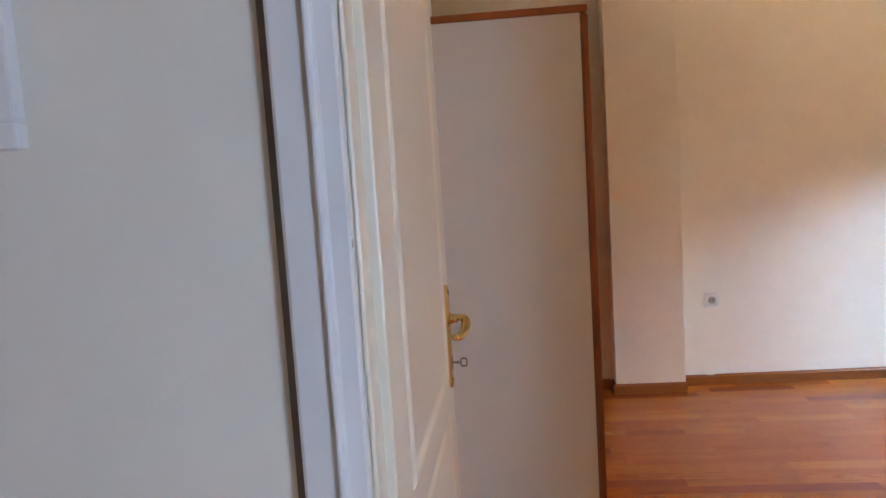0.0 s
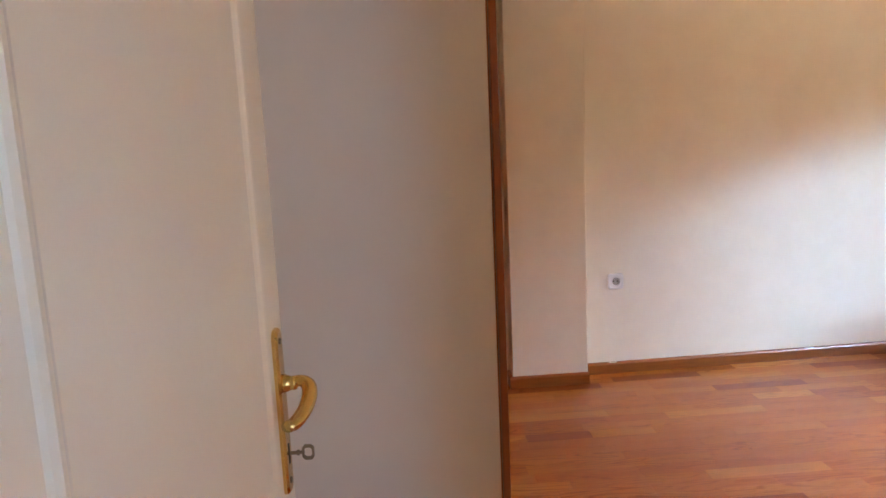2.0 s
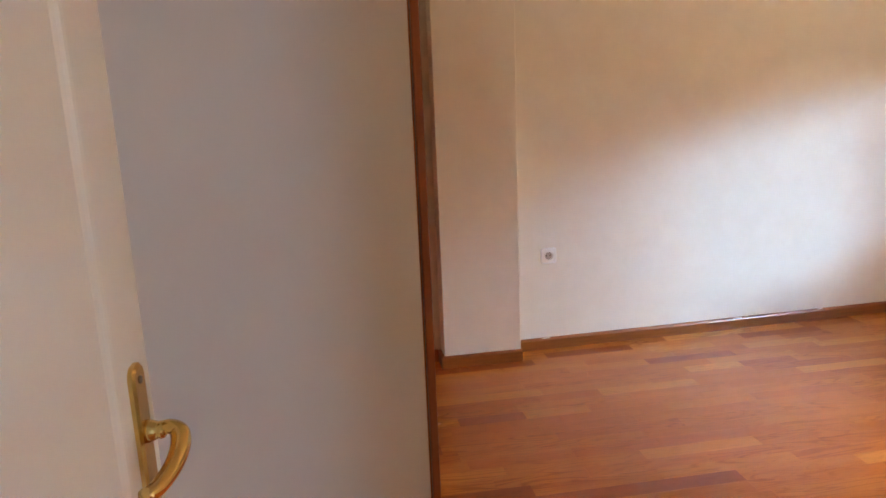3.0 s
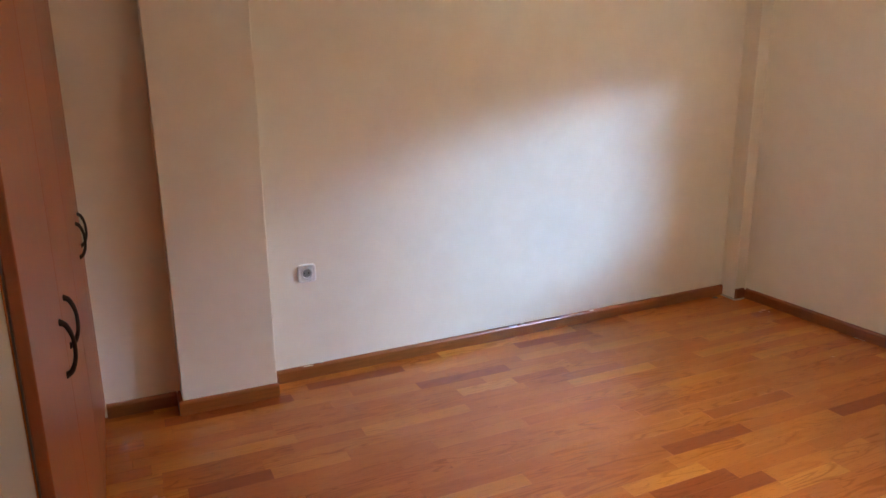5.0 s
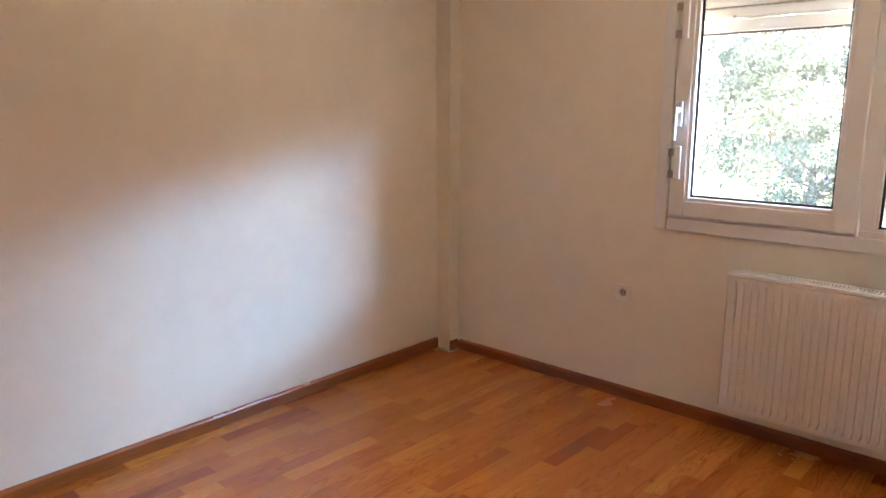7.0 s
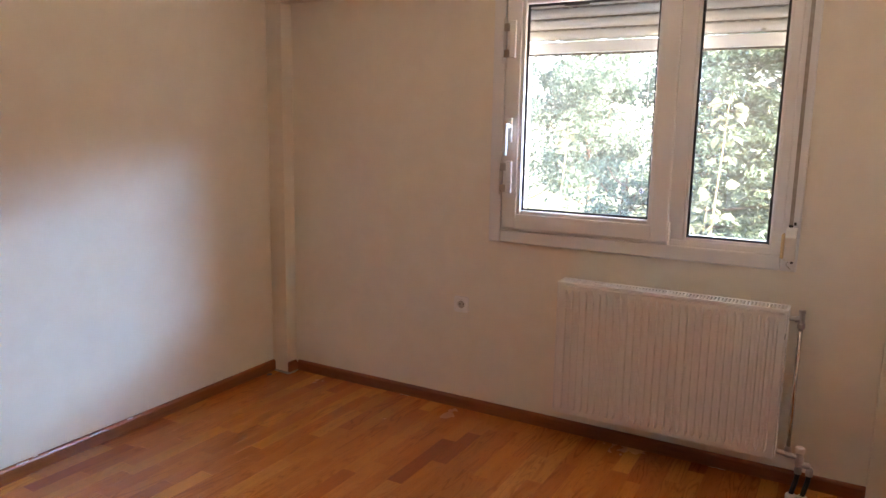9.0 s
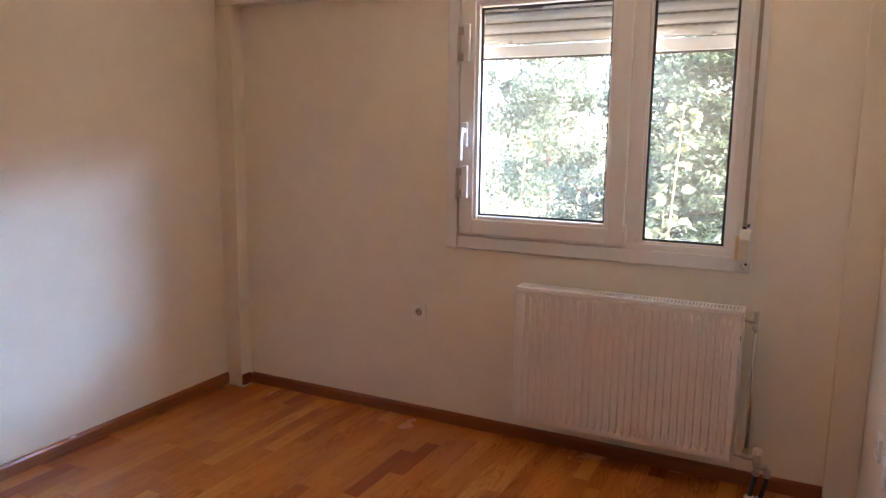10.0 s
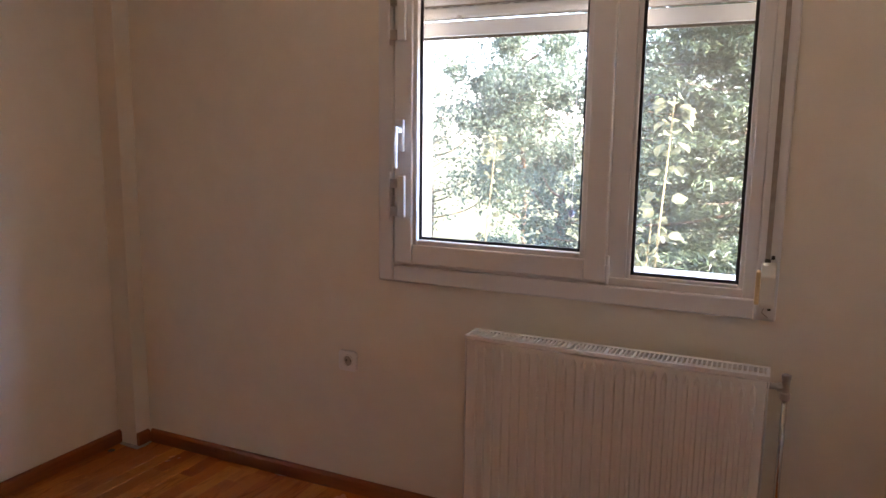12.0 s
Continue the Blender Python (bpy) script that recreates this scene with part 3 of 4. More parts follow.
part("bead", lathe((XE + 0.090, 2.492, 1.152), (0, 0, 1), ((0, 0.003), (0.004, 0.009), (0.012, 0.012), (0.020, 0.009), (0.026, 0.003)), 14), M_BEAD, cordy, "dark blue bead", True)


# ---- radiator ----
def build_radiator():
    rad = empty("radiator", None, "white steel panel radiator with vertical ribs under the window", "radiator")
    y0, y1, z0, z1, xf, xb = 1.841, 2.768, 0.158, 0.768, 3.705, 3.800
    # pressed front sheet: ridges with pointed ends
    bm = boxes((xf, xf + 0.014, y0 + 0.007, y1 - 0.007, z0 + 0.004, z1 - 0.016), bevel=0.003)
    part("front_panel", bm, M_RAD, rad)
    n = 29
    pitch = (y1 - y0 - 0.05) / n
    wo, wi, d = pitch * 0.30, pitch * 0.15, 0.0115
    za, zb = z0 + 0.040, z1 - 0.045
    bm = bmesh.new()
    base = [(0, za - 0.020), (wo, za), (wo, zb), (0, zb + 0.020), (-wo, zb), (-wo, za)]
    top = [(0, za - 0.004), (wi, za + 0.010), (wi, zb - 0.010), (0, zb + 0.004), (-wi, zb - 0.010), (-wi, za + 0.010)]
    lo = [bm.verts.new((xf + 0.001, y, z)) for y, z in base]
    hi = [bm.verts.new((xf - d, y, z)) for y, z in top]
    for k in range(6):
        j = (k + 1) % 6
        bm.faces.new((lo[j], lo[k], hi[k], hi[j]))
    bm.faces.new(hi[::-1])
    bmesh.ops.recalc_face_normals(bm, faces=bm.faces[:])
    rib = part("rib", bm, M_RAD, rad)
    for i in range(n):
        ob = rib if i == 0 else linked("rib", rib.data, None, rad)
        ob.location = (0, y0 + 0.025 + pitch * (i + 0.5), 0)
    part("rear_panel", boxes((xb - 0.014, xb, y0 + 0.006, y1 - 0.006, z0 + 0.01, z1 - 0.02), bevel=0.004), M_RAD, rad)
    for ys in (y0, y1 - 0.004):
        part("side_panel", boxes((xf + 0.004, xb, ys, ys + 0.004, z0 + 0.012, z1 - 0.002), bevel=0.0012), M_RAD, rad)
    # convector fins, and an added plate, coloured dark for the shade inside
    bm = bmesh.new()
    for i in range(46):
        yy = y0 + 0.03 + i * (y1 - y0 - 0.06) / 45
        add_box(bm, xf + 0.018, xb - 0.018, yy - 0.0006, yy + 0.0006, z0 + 0.05, z1 - 0.115)
    add_box(bm, xf + 0.016, xb - 0.016, y0 + 0.006, y1 - 0.006, z1 - 0.120, z1 - 0.114)
    part("fins_shade_plate", bm, M_DARK, rad)
    # top grille
    bm = bmesh.new()
    add_box(bm, xf - 0.002, xf + 0.010, y0, y1, z1 - 0.012, z1)
    add_box(bm, xb - 0.016, xb + 0.002, y0, y1, z1 - 0.012, z1)
    m = 66
    for i in range(m + 1):
        yy = y0 + 0.004 + i * (y1 - y0 - 0.008) / m
        w = 0.006 if i in (0, m, m // 2) else 0.0021
        add_box(bm, xf + 0.010, xb - 0.016, max(y0, yy - w), min(y1, yy + w), z1 - 0.010, z1 - 0.0012)
    part("top_grille", bm, M_RAD, rad)
    for yy in (y0 + 0.15, y1 - 0.15):
        part("bracket", boxes((xb, XE, yy - 0.015, yy + 0.015, z0 + 0.05, z1 - 0.06), bevel=0.002), M_RAD, rad)
    # upper union, flow pipe, lower valve block
    xv, yv = 3.770, 1.798
    bm = cyl((xv, y0 + 0.006, z1 - 0.045), (xv, yv, z1 - 0.045), 0.0095, seg=14)
    cyl((xv, yv + 0.022, z1 - 0.045), (xv, yv + 0.010, z1 - 0.045), 0.0135, seg=6, bm=bm)
    lathe((xv, yv, z1 - 0.082), (0, 0, 1), ((0, 0.012), (0.004, 0.0145), (0.020, 0.0145), (0.024, 0.011), (0.060, 0.011), (0.062, 0.013), (0.074, 0.013), (0.076, 0.010)), 16, bm)
    part("upper_union", bm, M_METAL, rad, "dull metal pipe union")
    part("flow_pipe", cyl((xv, yv, 0.205), (xv, yv, z1 - 0.080), 0.0078, seg=14), M_CHROME, rad, "thin chromed vertical pipe", True)
    bm = lathe((xv, yv, 0.176), (0, 0, 1), ((0, 0.011), (0.008, 0.014), (0.022, 0.014), (0.030, 0.0095)), 14)
    cyl((xv, y0 + 0.004, 0.176), (xv, 1.752, 0.165), 0.0105, seg=12, bm=bm)
    cyl((xv, 1.810, 0.176), (xv, 1.785, 0.172), 0.016, seg=12, bm=bm)
    lathe((xv, 1.755, 0.128), (0, 0, 1), ((0, 0.012), (0.010, 0.0165), (0.030, 0.0165), (0.046, 0.013), (0.060, 0.012)), 14, bm)
    cyl((xv - 0.002, 1.755, 0.140), (xv, 1.715, 0.138), 0.0125, seg=12, bm=bm)
    for yy in (1.755, 1.715):
        lathe((xv, yy, 0.098), (0, 0, 1), ((0, 0.010), (0.004, 0.0155), (0.024, 0.0155), (0.036, 0.010)), 6, bm)
    part("valve_block", bm, M_METAL, rad, "brass-grey valve block")
    part("knob", lathe((xv, 1.755, 0.186), (0, 0, 1), ((0, 0.011), (0.003, 0.0185), (0.020, 0.0175), (0.024, 0.015)), 20), M_IVORY, rad, "white valve cap")
    for yy, dx in ((1.755, -0.010), (1.715, -0.008)):
        part("feed_pipe", sweep([(xv, yy, 0.104), (xv - 0.004, yy + 0.004, 0.07), (xv + dx - 0.016, yy + 0.014, 0.03), (xv + dx - 0.02, yy + 0.016, -0.01)], [0.0095, 0.0095], 12), M_PIPE, rad, "black insulated pipe", True)
        part("floor_collar", lathe((xv + dx - 0.019, yy + 0.016, 0.0), (0, 0, 1), ((0, 0.020), (0.018, 0.020), (0.022, 0.0165), (0.024, 0.012)), 18), M_IVORY, rad, "white plastic floor collar")
    return rad


build_radiator()


# ---- sockets ----
def build_socket(m, label):
    s = empty("wall_socket", m, label, "socket", "wall sockets")
    # square cover with rounded corners, open in the middle
    bm = bmesh.new()
    seg, half = 32, 0.041

    def square(size, depth):
        out = []
        for k in range(seg):
            a = 2 * math.pi * (k + 0.5) / seg
            c, q = math.cos(a), math.sin(a)
            f = size / ((abs(c) ** 9 + abs(q) ** 9) ** (1 / 9))
            out.append(bm.verts.new((f * c, depth, f * q)))
        return out

    def ring(radius, depth):
        return [bm.verts.new((radius * math.cos(2 * math.pi * (k + 0.5) / seg), depth, radius * math.sin(2 * math.pi * (k + 0.5) / seg))) for k in range(seg)]

    def skin(loops):
        for a, b in zip(loops, loops[1:]):
            for k in range(seg):
                j = (k + 1) % seg
                bm.faces.new((a[k], a[j], b[j], b[k]))
        bmesh.ops.recalc_face_normals(bm, faces=bm.faces[:])

    skin([square(half, 0.0), square(half, -0.0085), square(half - 0.0025, -0.0115), square(0.031, -0.0112), square(0.030, -0.0098), ring(0.0265, -0.0098)])
    part("cover_plate", bm, M_SOCKET, s)
    bm = bmesh.new()
    skin([ring(0.0265, -0.0096), ring(0.0262, -0.0122), ring(0.0225, -0.0126), ring(0.0205, -0.0110), ring(0.0195, -0.0020)])
    part("rim", bm, M_SOCKET, s)
    part("well", cyl((0, -0.0012, 0), (0, -0.0022, 0), 0.0198, seg=28), M_SOCKET_IN, s, "round socket well with its shade put into the colour")
    for k in (-1, 1):
        part("pin_hole", cyl((0.0095 * k, -0.0020, 0), (0.0095 * k, -0.0026, 0), 0.0033, seg=10), M_DARK, s)
        part("earth_clip", boxes((-0.0025, 0.0025, -0.0112, -0.0020, 0.0172 * k - 0.0018, 0.0172 * k + 0.0018)), M_METAL, s)
    return s


sock = build_socket(pose(1.208, yn(1.208), 0.498, 0, 0, 1.1), "white square wall socket above the skirting")
copy_thing(sock, pose(XE, 3.336, 0.547, 0, 0, -90))["label"] = "white square wall socket beside the radiator"
for k, x in enumerate((3.33, 3.13)):
    copy_thing(sock, pose(x, YS, 0.47, 0, 0, 180))["label"] = "one of two white sockets side by side"


# ---- wardrobe ----
def build_wardrobe():
    w = empty("wardrobe", None, "long wardrobe with cherry doors and a white side panel", "wardrobe")
    x0, x1, y0, y1, h = -0.285, 0.321, 2.610, 4.457, 1.778
    part("side_panel", boxes((x0, x1 - 0.004, y0, y0 + 0.018, 0.0, h), bevel=0.001), M_LAMINATE, w, "plain white laminate side panel")
    part("side_panel", boxes((x0, x1 - 0.004, y1 - 0.018, y1, 0.0, h), bevel=0.001), M_LAMINATE, w)
    part("back_panel", boxes((x0, x0 + 0.006, y0 + 0.018, y1 - 0.018, 0.03, h - 0.01)), M_LAMINATE, w)
    part("top_panel", boxes((x0, x1 + 0.020, y0 - 0.004, y1, h + 0.001, h + 0.024), bevel=0.004), M_CHERRY_EDGE, w, "cherry top board")
    part("plinth", boxes((x1 - 0.05, x1 - 0.03, y0 + 0.018, y1 - 0.018, 0.0, 0.07)), M_CHERRY, w)
    part("bottom_shelf", boxes((x0 + 0.006, x1 - 0.006, y0 + 0.018, y1 - 0.018, 0.07, 0.09)), M_LAMINATE, w)
    # cherry edging on the panel, and a brown strip painting the gap's shade
    part("edge_band", boxes((x1 - 0.0038, x1 - 0.0008, y0 - 0.0006, y0 + 0.018, 0.0, h), bevel=0.0008), M_CHERRY_EDGE, w, "thin cherry edge band")
    part("shadow_gap", boxes((x1 - 0.0006, x1 + 0.0018, y0 + 0.004, y0 + 0.018, 0.0, h)), M_BROWN, w, "brown strip in place of the shade between panel and doors")
    joints = (y0 - 0.001, 3.170, 3.710, 4.245, y1)
    for i, (ya, yb) in enumerate(zip(joints, joints[1:])):
        a, b = ya + 0.0015, yb - 0.0015
        d = part("door", boxes((x1 + 0.002, x1 + 0.021, a, b, 0.075, h - 0.004), bevel=0.0025), M_CHERRY, w)
        yh = (yb - 0.092) if i % 2 == 0 else (ya + 0.092)
        xh = x1 + 0.021
        bm = sweep([(xh - 0.002, yh, 0.878), (xh + 0.012, yh, 0.868), (xh + 0.022, yh, 0.838), (xh + 0.022, yh, 0.796), (xh + 0.012, yh, 0.766), (xh - 0.002, yh, 0.756)],
                   [0.0080, 0.0056, 0.0044, 0.0044, 0.0056, 0.0080], 10, 1.0, 6)
        part("handle", bm, M_IRON, d, "dark iron bow handle", True)
    return w


build_wardrobe()


# ---- entrance door ----
def moulding(y0, y1, z0, z1, w, d):
    """Raised bead round a door panel, on the face x = 0 towards +x, mitred."""
    bm = bmesh.new()
    prof = ((0.0, 0.0), (0.10, 0.55), (0.30, 1.0), (0.55, 0.85), (0.75, 0.40), (1.0, 0.0))
    loops = []
    for a, h in prof:
        o = a * w
        loops.append([bm.verts.new((h * d, y, z)) for y, z in ((y0 + o, z0 + o), (y1 - o, z0 + o), (y1 - o, z1 - o), (y0 + o, z1 - o))])
    for p, q in zip(loops, loops[1:]):
        for k in range(4):
            j = (k + 1) % 4
            bm.faces.new((p[k], p[j], q[j], q[k]))
    bmesh.ops.recalc_face_normals(bm, faces=bm.faces[:])
    return bm


def build_door():
    d = empty("door_1", pose(-0.083, 1.120, 0.0, 0, 0, -0.75), "cream-white panelled door standing wide open", "door", "", "structure")
    L = 0.712
    part("leaf", boxes((-0.040, 0.0, 0.0, L, 0.012, 2.030), bevel=0.003), M_DOOR, d)
    for z0, z1 in ((0.895, 1.900), (0.130, 0.830)):
        part("moulding", moulding(0.108, L - 0.108, z0, z1, 0.024, 0.005), M_DOOR, d)
    for z in (0.25, 1.75):
        part("hinge", cyl((0.004, -0.006, z), (0.004, -0.006, z + 0.10), 0.007, seg=12), M_BRASS, d, "brass hinge barrel")
    # brass long plate and lever
    m = Matrix.Translation((0.0, 0.655, 0.975)) @ pose(0, 0, 0, 0, 0, 90)
    bm = rounded_plate(0.036, 0.215, 0.007, 0.012, 5, 0.003)
    bmesh.ops.transform(bm, matrix=m, verts=bm.verts[:])
    pl = part("handle_plate", bm, M_BRASS, d, "long polished brass handle plate")
    for zz in (0.975 + 0.092, 0.975 - 0.092):
        part("screw", lathe((0.0065, 0.655, zz), (1, 0, 0), ((0, 0.0042), (0.0015, 0.004), (0.002, 0.003)), 12), M_KEY, pl)
    part("keyhole", boxes((0.006, 0.0078, 0.6525, 0.6575, 0.905, 0.932), bevel=0.0006), M_DARK, pl)
    bm = lathe((0.006, 0.655, 1.012), (1, 0, 0), ((0, 0.0115), (0.003, 0.0120), (0.008, 0.0100), (0.012, 0.0085), (0.014, 0.0092), (0.018, 0.0082)), 18)
    hd = part("lever_neck", bm, M_BRASS, d, "", True)
    bm = sweep([(0.018, 0.655, 1.012), (0.028, 0.656, 1.014), (0.038, 0.652, 1.010), (0.041, 0.636, 1.001), (0.038, 0.610, 0.993), (0.031, 0.580, 0.990), (0.025, 0.563, 0.993)],
               [0.0085, 0.0088, 0.0098, 0.0098, 0.0092, 0.0088, 0.0080], 14, 0.85, 8)
    part("lever", bm, M_BRASS, d, "curved polished brass lever", True)
    return d


build_door()


def build_key():
    k = empty("door_key", pose(-0.083, 1.120, 0.0, 0, 0, -0.75), "small dull metal key standing in the door lock", "key")
    part("shank", cyl((0.004, 0.655, 0.919), (0.023, 0.655, 0.919), 0.0023, seg=10), M_KEY, k)
    part("collar", cyl((0.017, 0.655, 0.919), (0.020, 0.655, 0.919), 0.0036, seg=10), M_KEY, k)
    pts = [(0.037, 0.006), (0.041, 0.010), (0.051, 0.010), (0.055, 0.006), (0.055, -0.006), (0.051, -0.010), (0.041, -0.010), (0.037, -0.006)]
    bm = bmesh.new()
    loops = []
    for s, kf in ((-0.0013, 1.0), (0.0013, 1.0), (0.0013, 0.62), (-0.0013, 0.62)):
        loops.append([bm.verts.new((0.031 + (x - 0.046) * kf * 0.85, 0.655 + s, 0.919 + z * kf)) for x, z in pts])
    for p, q in zip(loops, loops[1:] + loops[:1]):
        for i in range(8):
            j = (i + 1) % 8
            bm.faces.new((p[i], p[j], q[j], q[i]))
    bmesh.ops.recalc_face_normals(bm, faces=bm.faces[:])
    part("bow", bm, M_KEY, k)
    return k


build_key()


# ---- door lining and casings ----
def lining():
    d = empty("door_frame", None, "cream-white painted wooden door lining with profiled casing", "door frame", "", "structure")
    # jambs and head, each with its stop
    part("jamb", boxes((DX0 - 0.03, DX0, 1.040, 1.142, 0.0, 2.05), bevel=0.003), M_DOOR, d)
    part("jamb", boxes((DX1, DX1 + 0.03, 1.040, 1.142, 0.0, 2.05), bevel=0.003), M_DOOR, d)
    part("head", boxes((DX0 - 0.03, DX1 + 0.03, 1.040, 1.142, 2.051, 2.081), bevel=0.003), M_DOOR, d)
    part("stop", boxes((DX0 + 0.0005, DX0 + 0.0065, 1.041, 1.072, 0.0, 2.05), bevel=0.0028), M_DOOR, d)
    part("stop", boxes((DX1 - 0.007, DX1 - 0.0005, 1.041, 1.072, 0.0, 2.05), bevel=0.0028), M_DOOR, d)
    # hall casing: flat board with a round bead near the opening
    for s, xo in ((-1, DX0), (1, DX1)):
        bm = bmesh.new()
        prof = [(0.0, 0.0), (0.0, 0.008), (0.003, 0.011), (0.020, 0.013), (0.0225, 0.015)]
        prof += [(0.027 - 0.0042 * math.cos(radians(a)), 0.015 + 0.008 * math.sin(radians(a))) for a in range(15, 180, 30)]
        prof += [(0.0320, 0.013), (0.066, 0.012), (0.070, 0.009), (0.070, 0.0)]
        rings = [[bm.verts.new((xo + s * a, 1.0395 - b, z)) for a, b in prof] for z in (0.0, 2.12)]
        n = len(prof)
        for i in range(n):
            j = (i + 1) % n
            bm.faces.new((rings[0][i], rings[0][j], rings[1][j], rings[1][i]))
        bm.faces.new(rings[0])
        bm.faces.new(rings[1][::-1])
        bmesh.ops.recalc_face_normals(bm, faces=bm.faces[:])
        part("casing", bm, M_CASING, d, "white casing board with a round bead")
        part("open_joint", boxes((min(xo + s * 0.070, xo + s * 0.084), max(xo + s * 0.070, xo + s * 0.084), 1.050, 1.0545, 0.0, 2.12)), M_BROWN, d, "dark open joint beside the casing")
    part("casing_head", boxes((DX0, DX1, 1.022, 1.0395, 2.051, 2.12), bevel=0.004), M_CASING, d)
    part("chipped_paint", boxes((DX0 - 0.0020, DX0 + 0.0008, 1.0310, 1.0350, 1.241, 1.250), bevel=0.0008), M_CHIP, d, "small reddish chip in the paint")
    return d


lining()


def build_picture():
    p = empty("picture_frame", pose(-0.588, 1.054, 1.572), "white-framed dark brown picture on the hall wall", "picture")
    bm = bmesh.new()
    w, h, t = 0.30, 0.42, 0.028
    for s in ((-w / 2, w / 2, -0.02, 0, -h / 2, -h / 2 + t), (-w / 2, w / 2, -0.02, 0, h / 2 - t, h / 2),
              (-w / 2, -w / 2 + t, -0.02, 0, -h / 2 + t, h / 2 - t), (w / 2 - t, w / 2, -0.02, 0, -h / 2 + t, h / 2 - t)):
        add_box(bm, *s)
    bmesh.ops.bevel(bm, geom=bm.edges[:], offset=0.004, segments=2, affect="EDGES", profile=0.5)
    part("frame", bm, M_CASING, p)
    part("print", boxes((-w / 2 + t, w / 2 - t, -0.008, -0.003, -h / 2 + t, h / 2 - t)), M_PAPER, p, "dark brown print")
    return p


build_picture()


# ---- outdoors ----
def tree_stem(name, parent, pts, radii, material, seg=10):
    return part(name, sweep(pts, radii, seg), material, parent, smooth=True)


def leaf_cloud(name, parent, material, centres, normals, sizes, aspect, bend=0.25):
    """Many small leaves in one mesh: each a kinked four-sided blade."""
    n = len(centres)
    rng = np.random.default_rng(len(centres))
    d = rng.normal(size=(n, 3))
    d -= (d * normals).sum(1, keepdims=True) * normals
    d /= np.linalg.norm(d, axis=1, keepdims=True)
    s = np.cross(normals, d)
    a = sizes[:, None]
    tip, tail = centres + d * a * 0.5, centres - d * a * 0.5
    l = centres + s * a * aspect * 0.5 - normals * a * bend * aspect * 0.5
    r = centres - s * a * aspect * 0.5 - normals * a * bend * aspect * 0.5
    verts = np.stack([tail, l, tip, r], 1).reshape(-1, 3)
    faces = np.arange(4 * n).reshape(-1, 4)
    me = bpy.data.meshes.new(name)
    me.from_pydata(verts.tolist(), [], faces.tolist())
    return linked(name, me, material, parent)


def build_broadleaf(name, x, y, ground, height, spread, label, count, seed, size=0.06):
    t = empty(name, None, label, "tree", "garden trees")
    rng = np.random.default_rng(seed)
    top = ground + height
    tree_stem("trunk", t, [(x, y, ground - 0.1), (x + 0.05, y - 0.06, ground + height * 0.3), (x - 0.04, y + 0.05, ground + height * 0.6), (x, y, top - 0.3)], [0.05, 0.035, 0.02, 0.008], M_BARK)
    centres = []
    for k in range(26):
        a = rng.uniform(0, 2 * math.pi)
        h0 = ground + height * rng.uniform(0.12, 0.75)
        r = spread * rng.uniform(0.55, 1.0) * (1.1 - 0.5 * (h0 - ground) / height)
        end = (x + r * math.cos(a), y + r * math.sin(a), h0 + rng.uniform(0.0, 0.5) * spread)
        mid = (x + 0.5 * r * math.cos(a + 0.2), y + 0.5 * r * math.sin(a + 0.2), h0 + 0.12 * spread)
        tree_stem("limb", t, [(x, y, h0), mid, end], [0.018, 0.010, 0.004], M_BARK, 6)
        for f in (0.45, 0.7, 0.9, 1.05):
            c = np.array(mid) * (1 - f) + np.array(end) * f
            centres.append((c + rng.normal(size=3) * 0.16 * spread, rng.uniform(0.13, 0.30) * spread))
        centres.append((np.array([x - 0.25 * spread, y, h0]) + rng.normal(size=3) * 0.18 * spread, rng.uniform(0.2, 0.32) * spread))
    pos = []
    per = count // len(centres)
    for c, r in centres:
        p = rng.normal(size=(per, 3))
        p /= np.linalg.norm(p, axis=1, keepdims=True)
        pos.append(c + p * (rng.uniform(0.25, 1.0, size=(per, 1)) ** 0.5) * r * np.array([1, 1, 0.75]))
    pos = np.concatenate(pos)
    nrm = rng.normal(size=pos.shape) + np.array([0, 0, 0.8])
    nrm /= np.linalg.norm(nrm, axis=1, keepdims=True)
    leaf_cloud("crown", t, M_LEAF, pos, nrm, rng.uniform(0.6, 1.3, size=len(pos)) * size, 0.62)
    return t


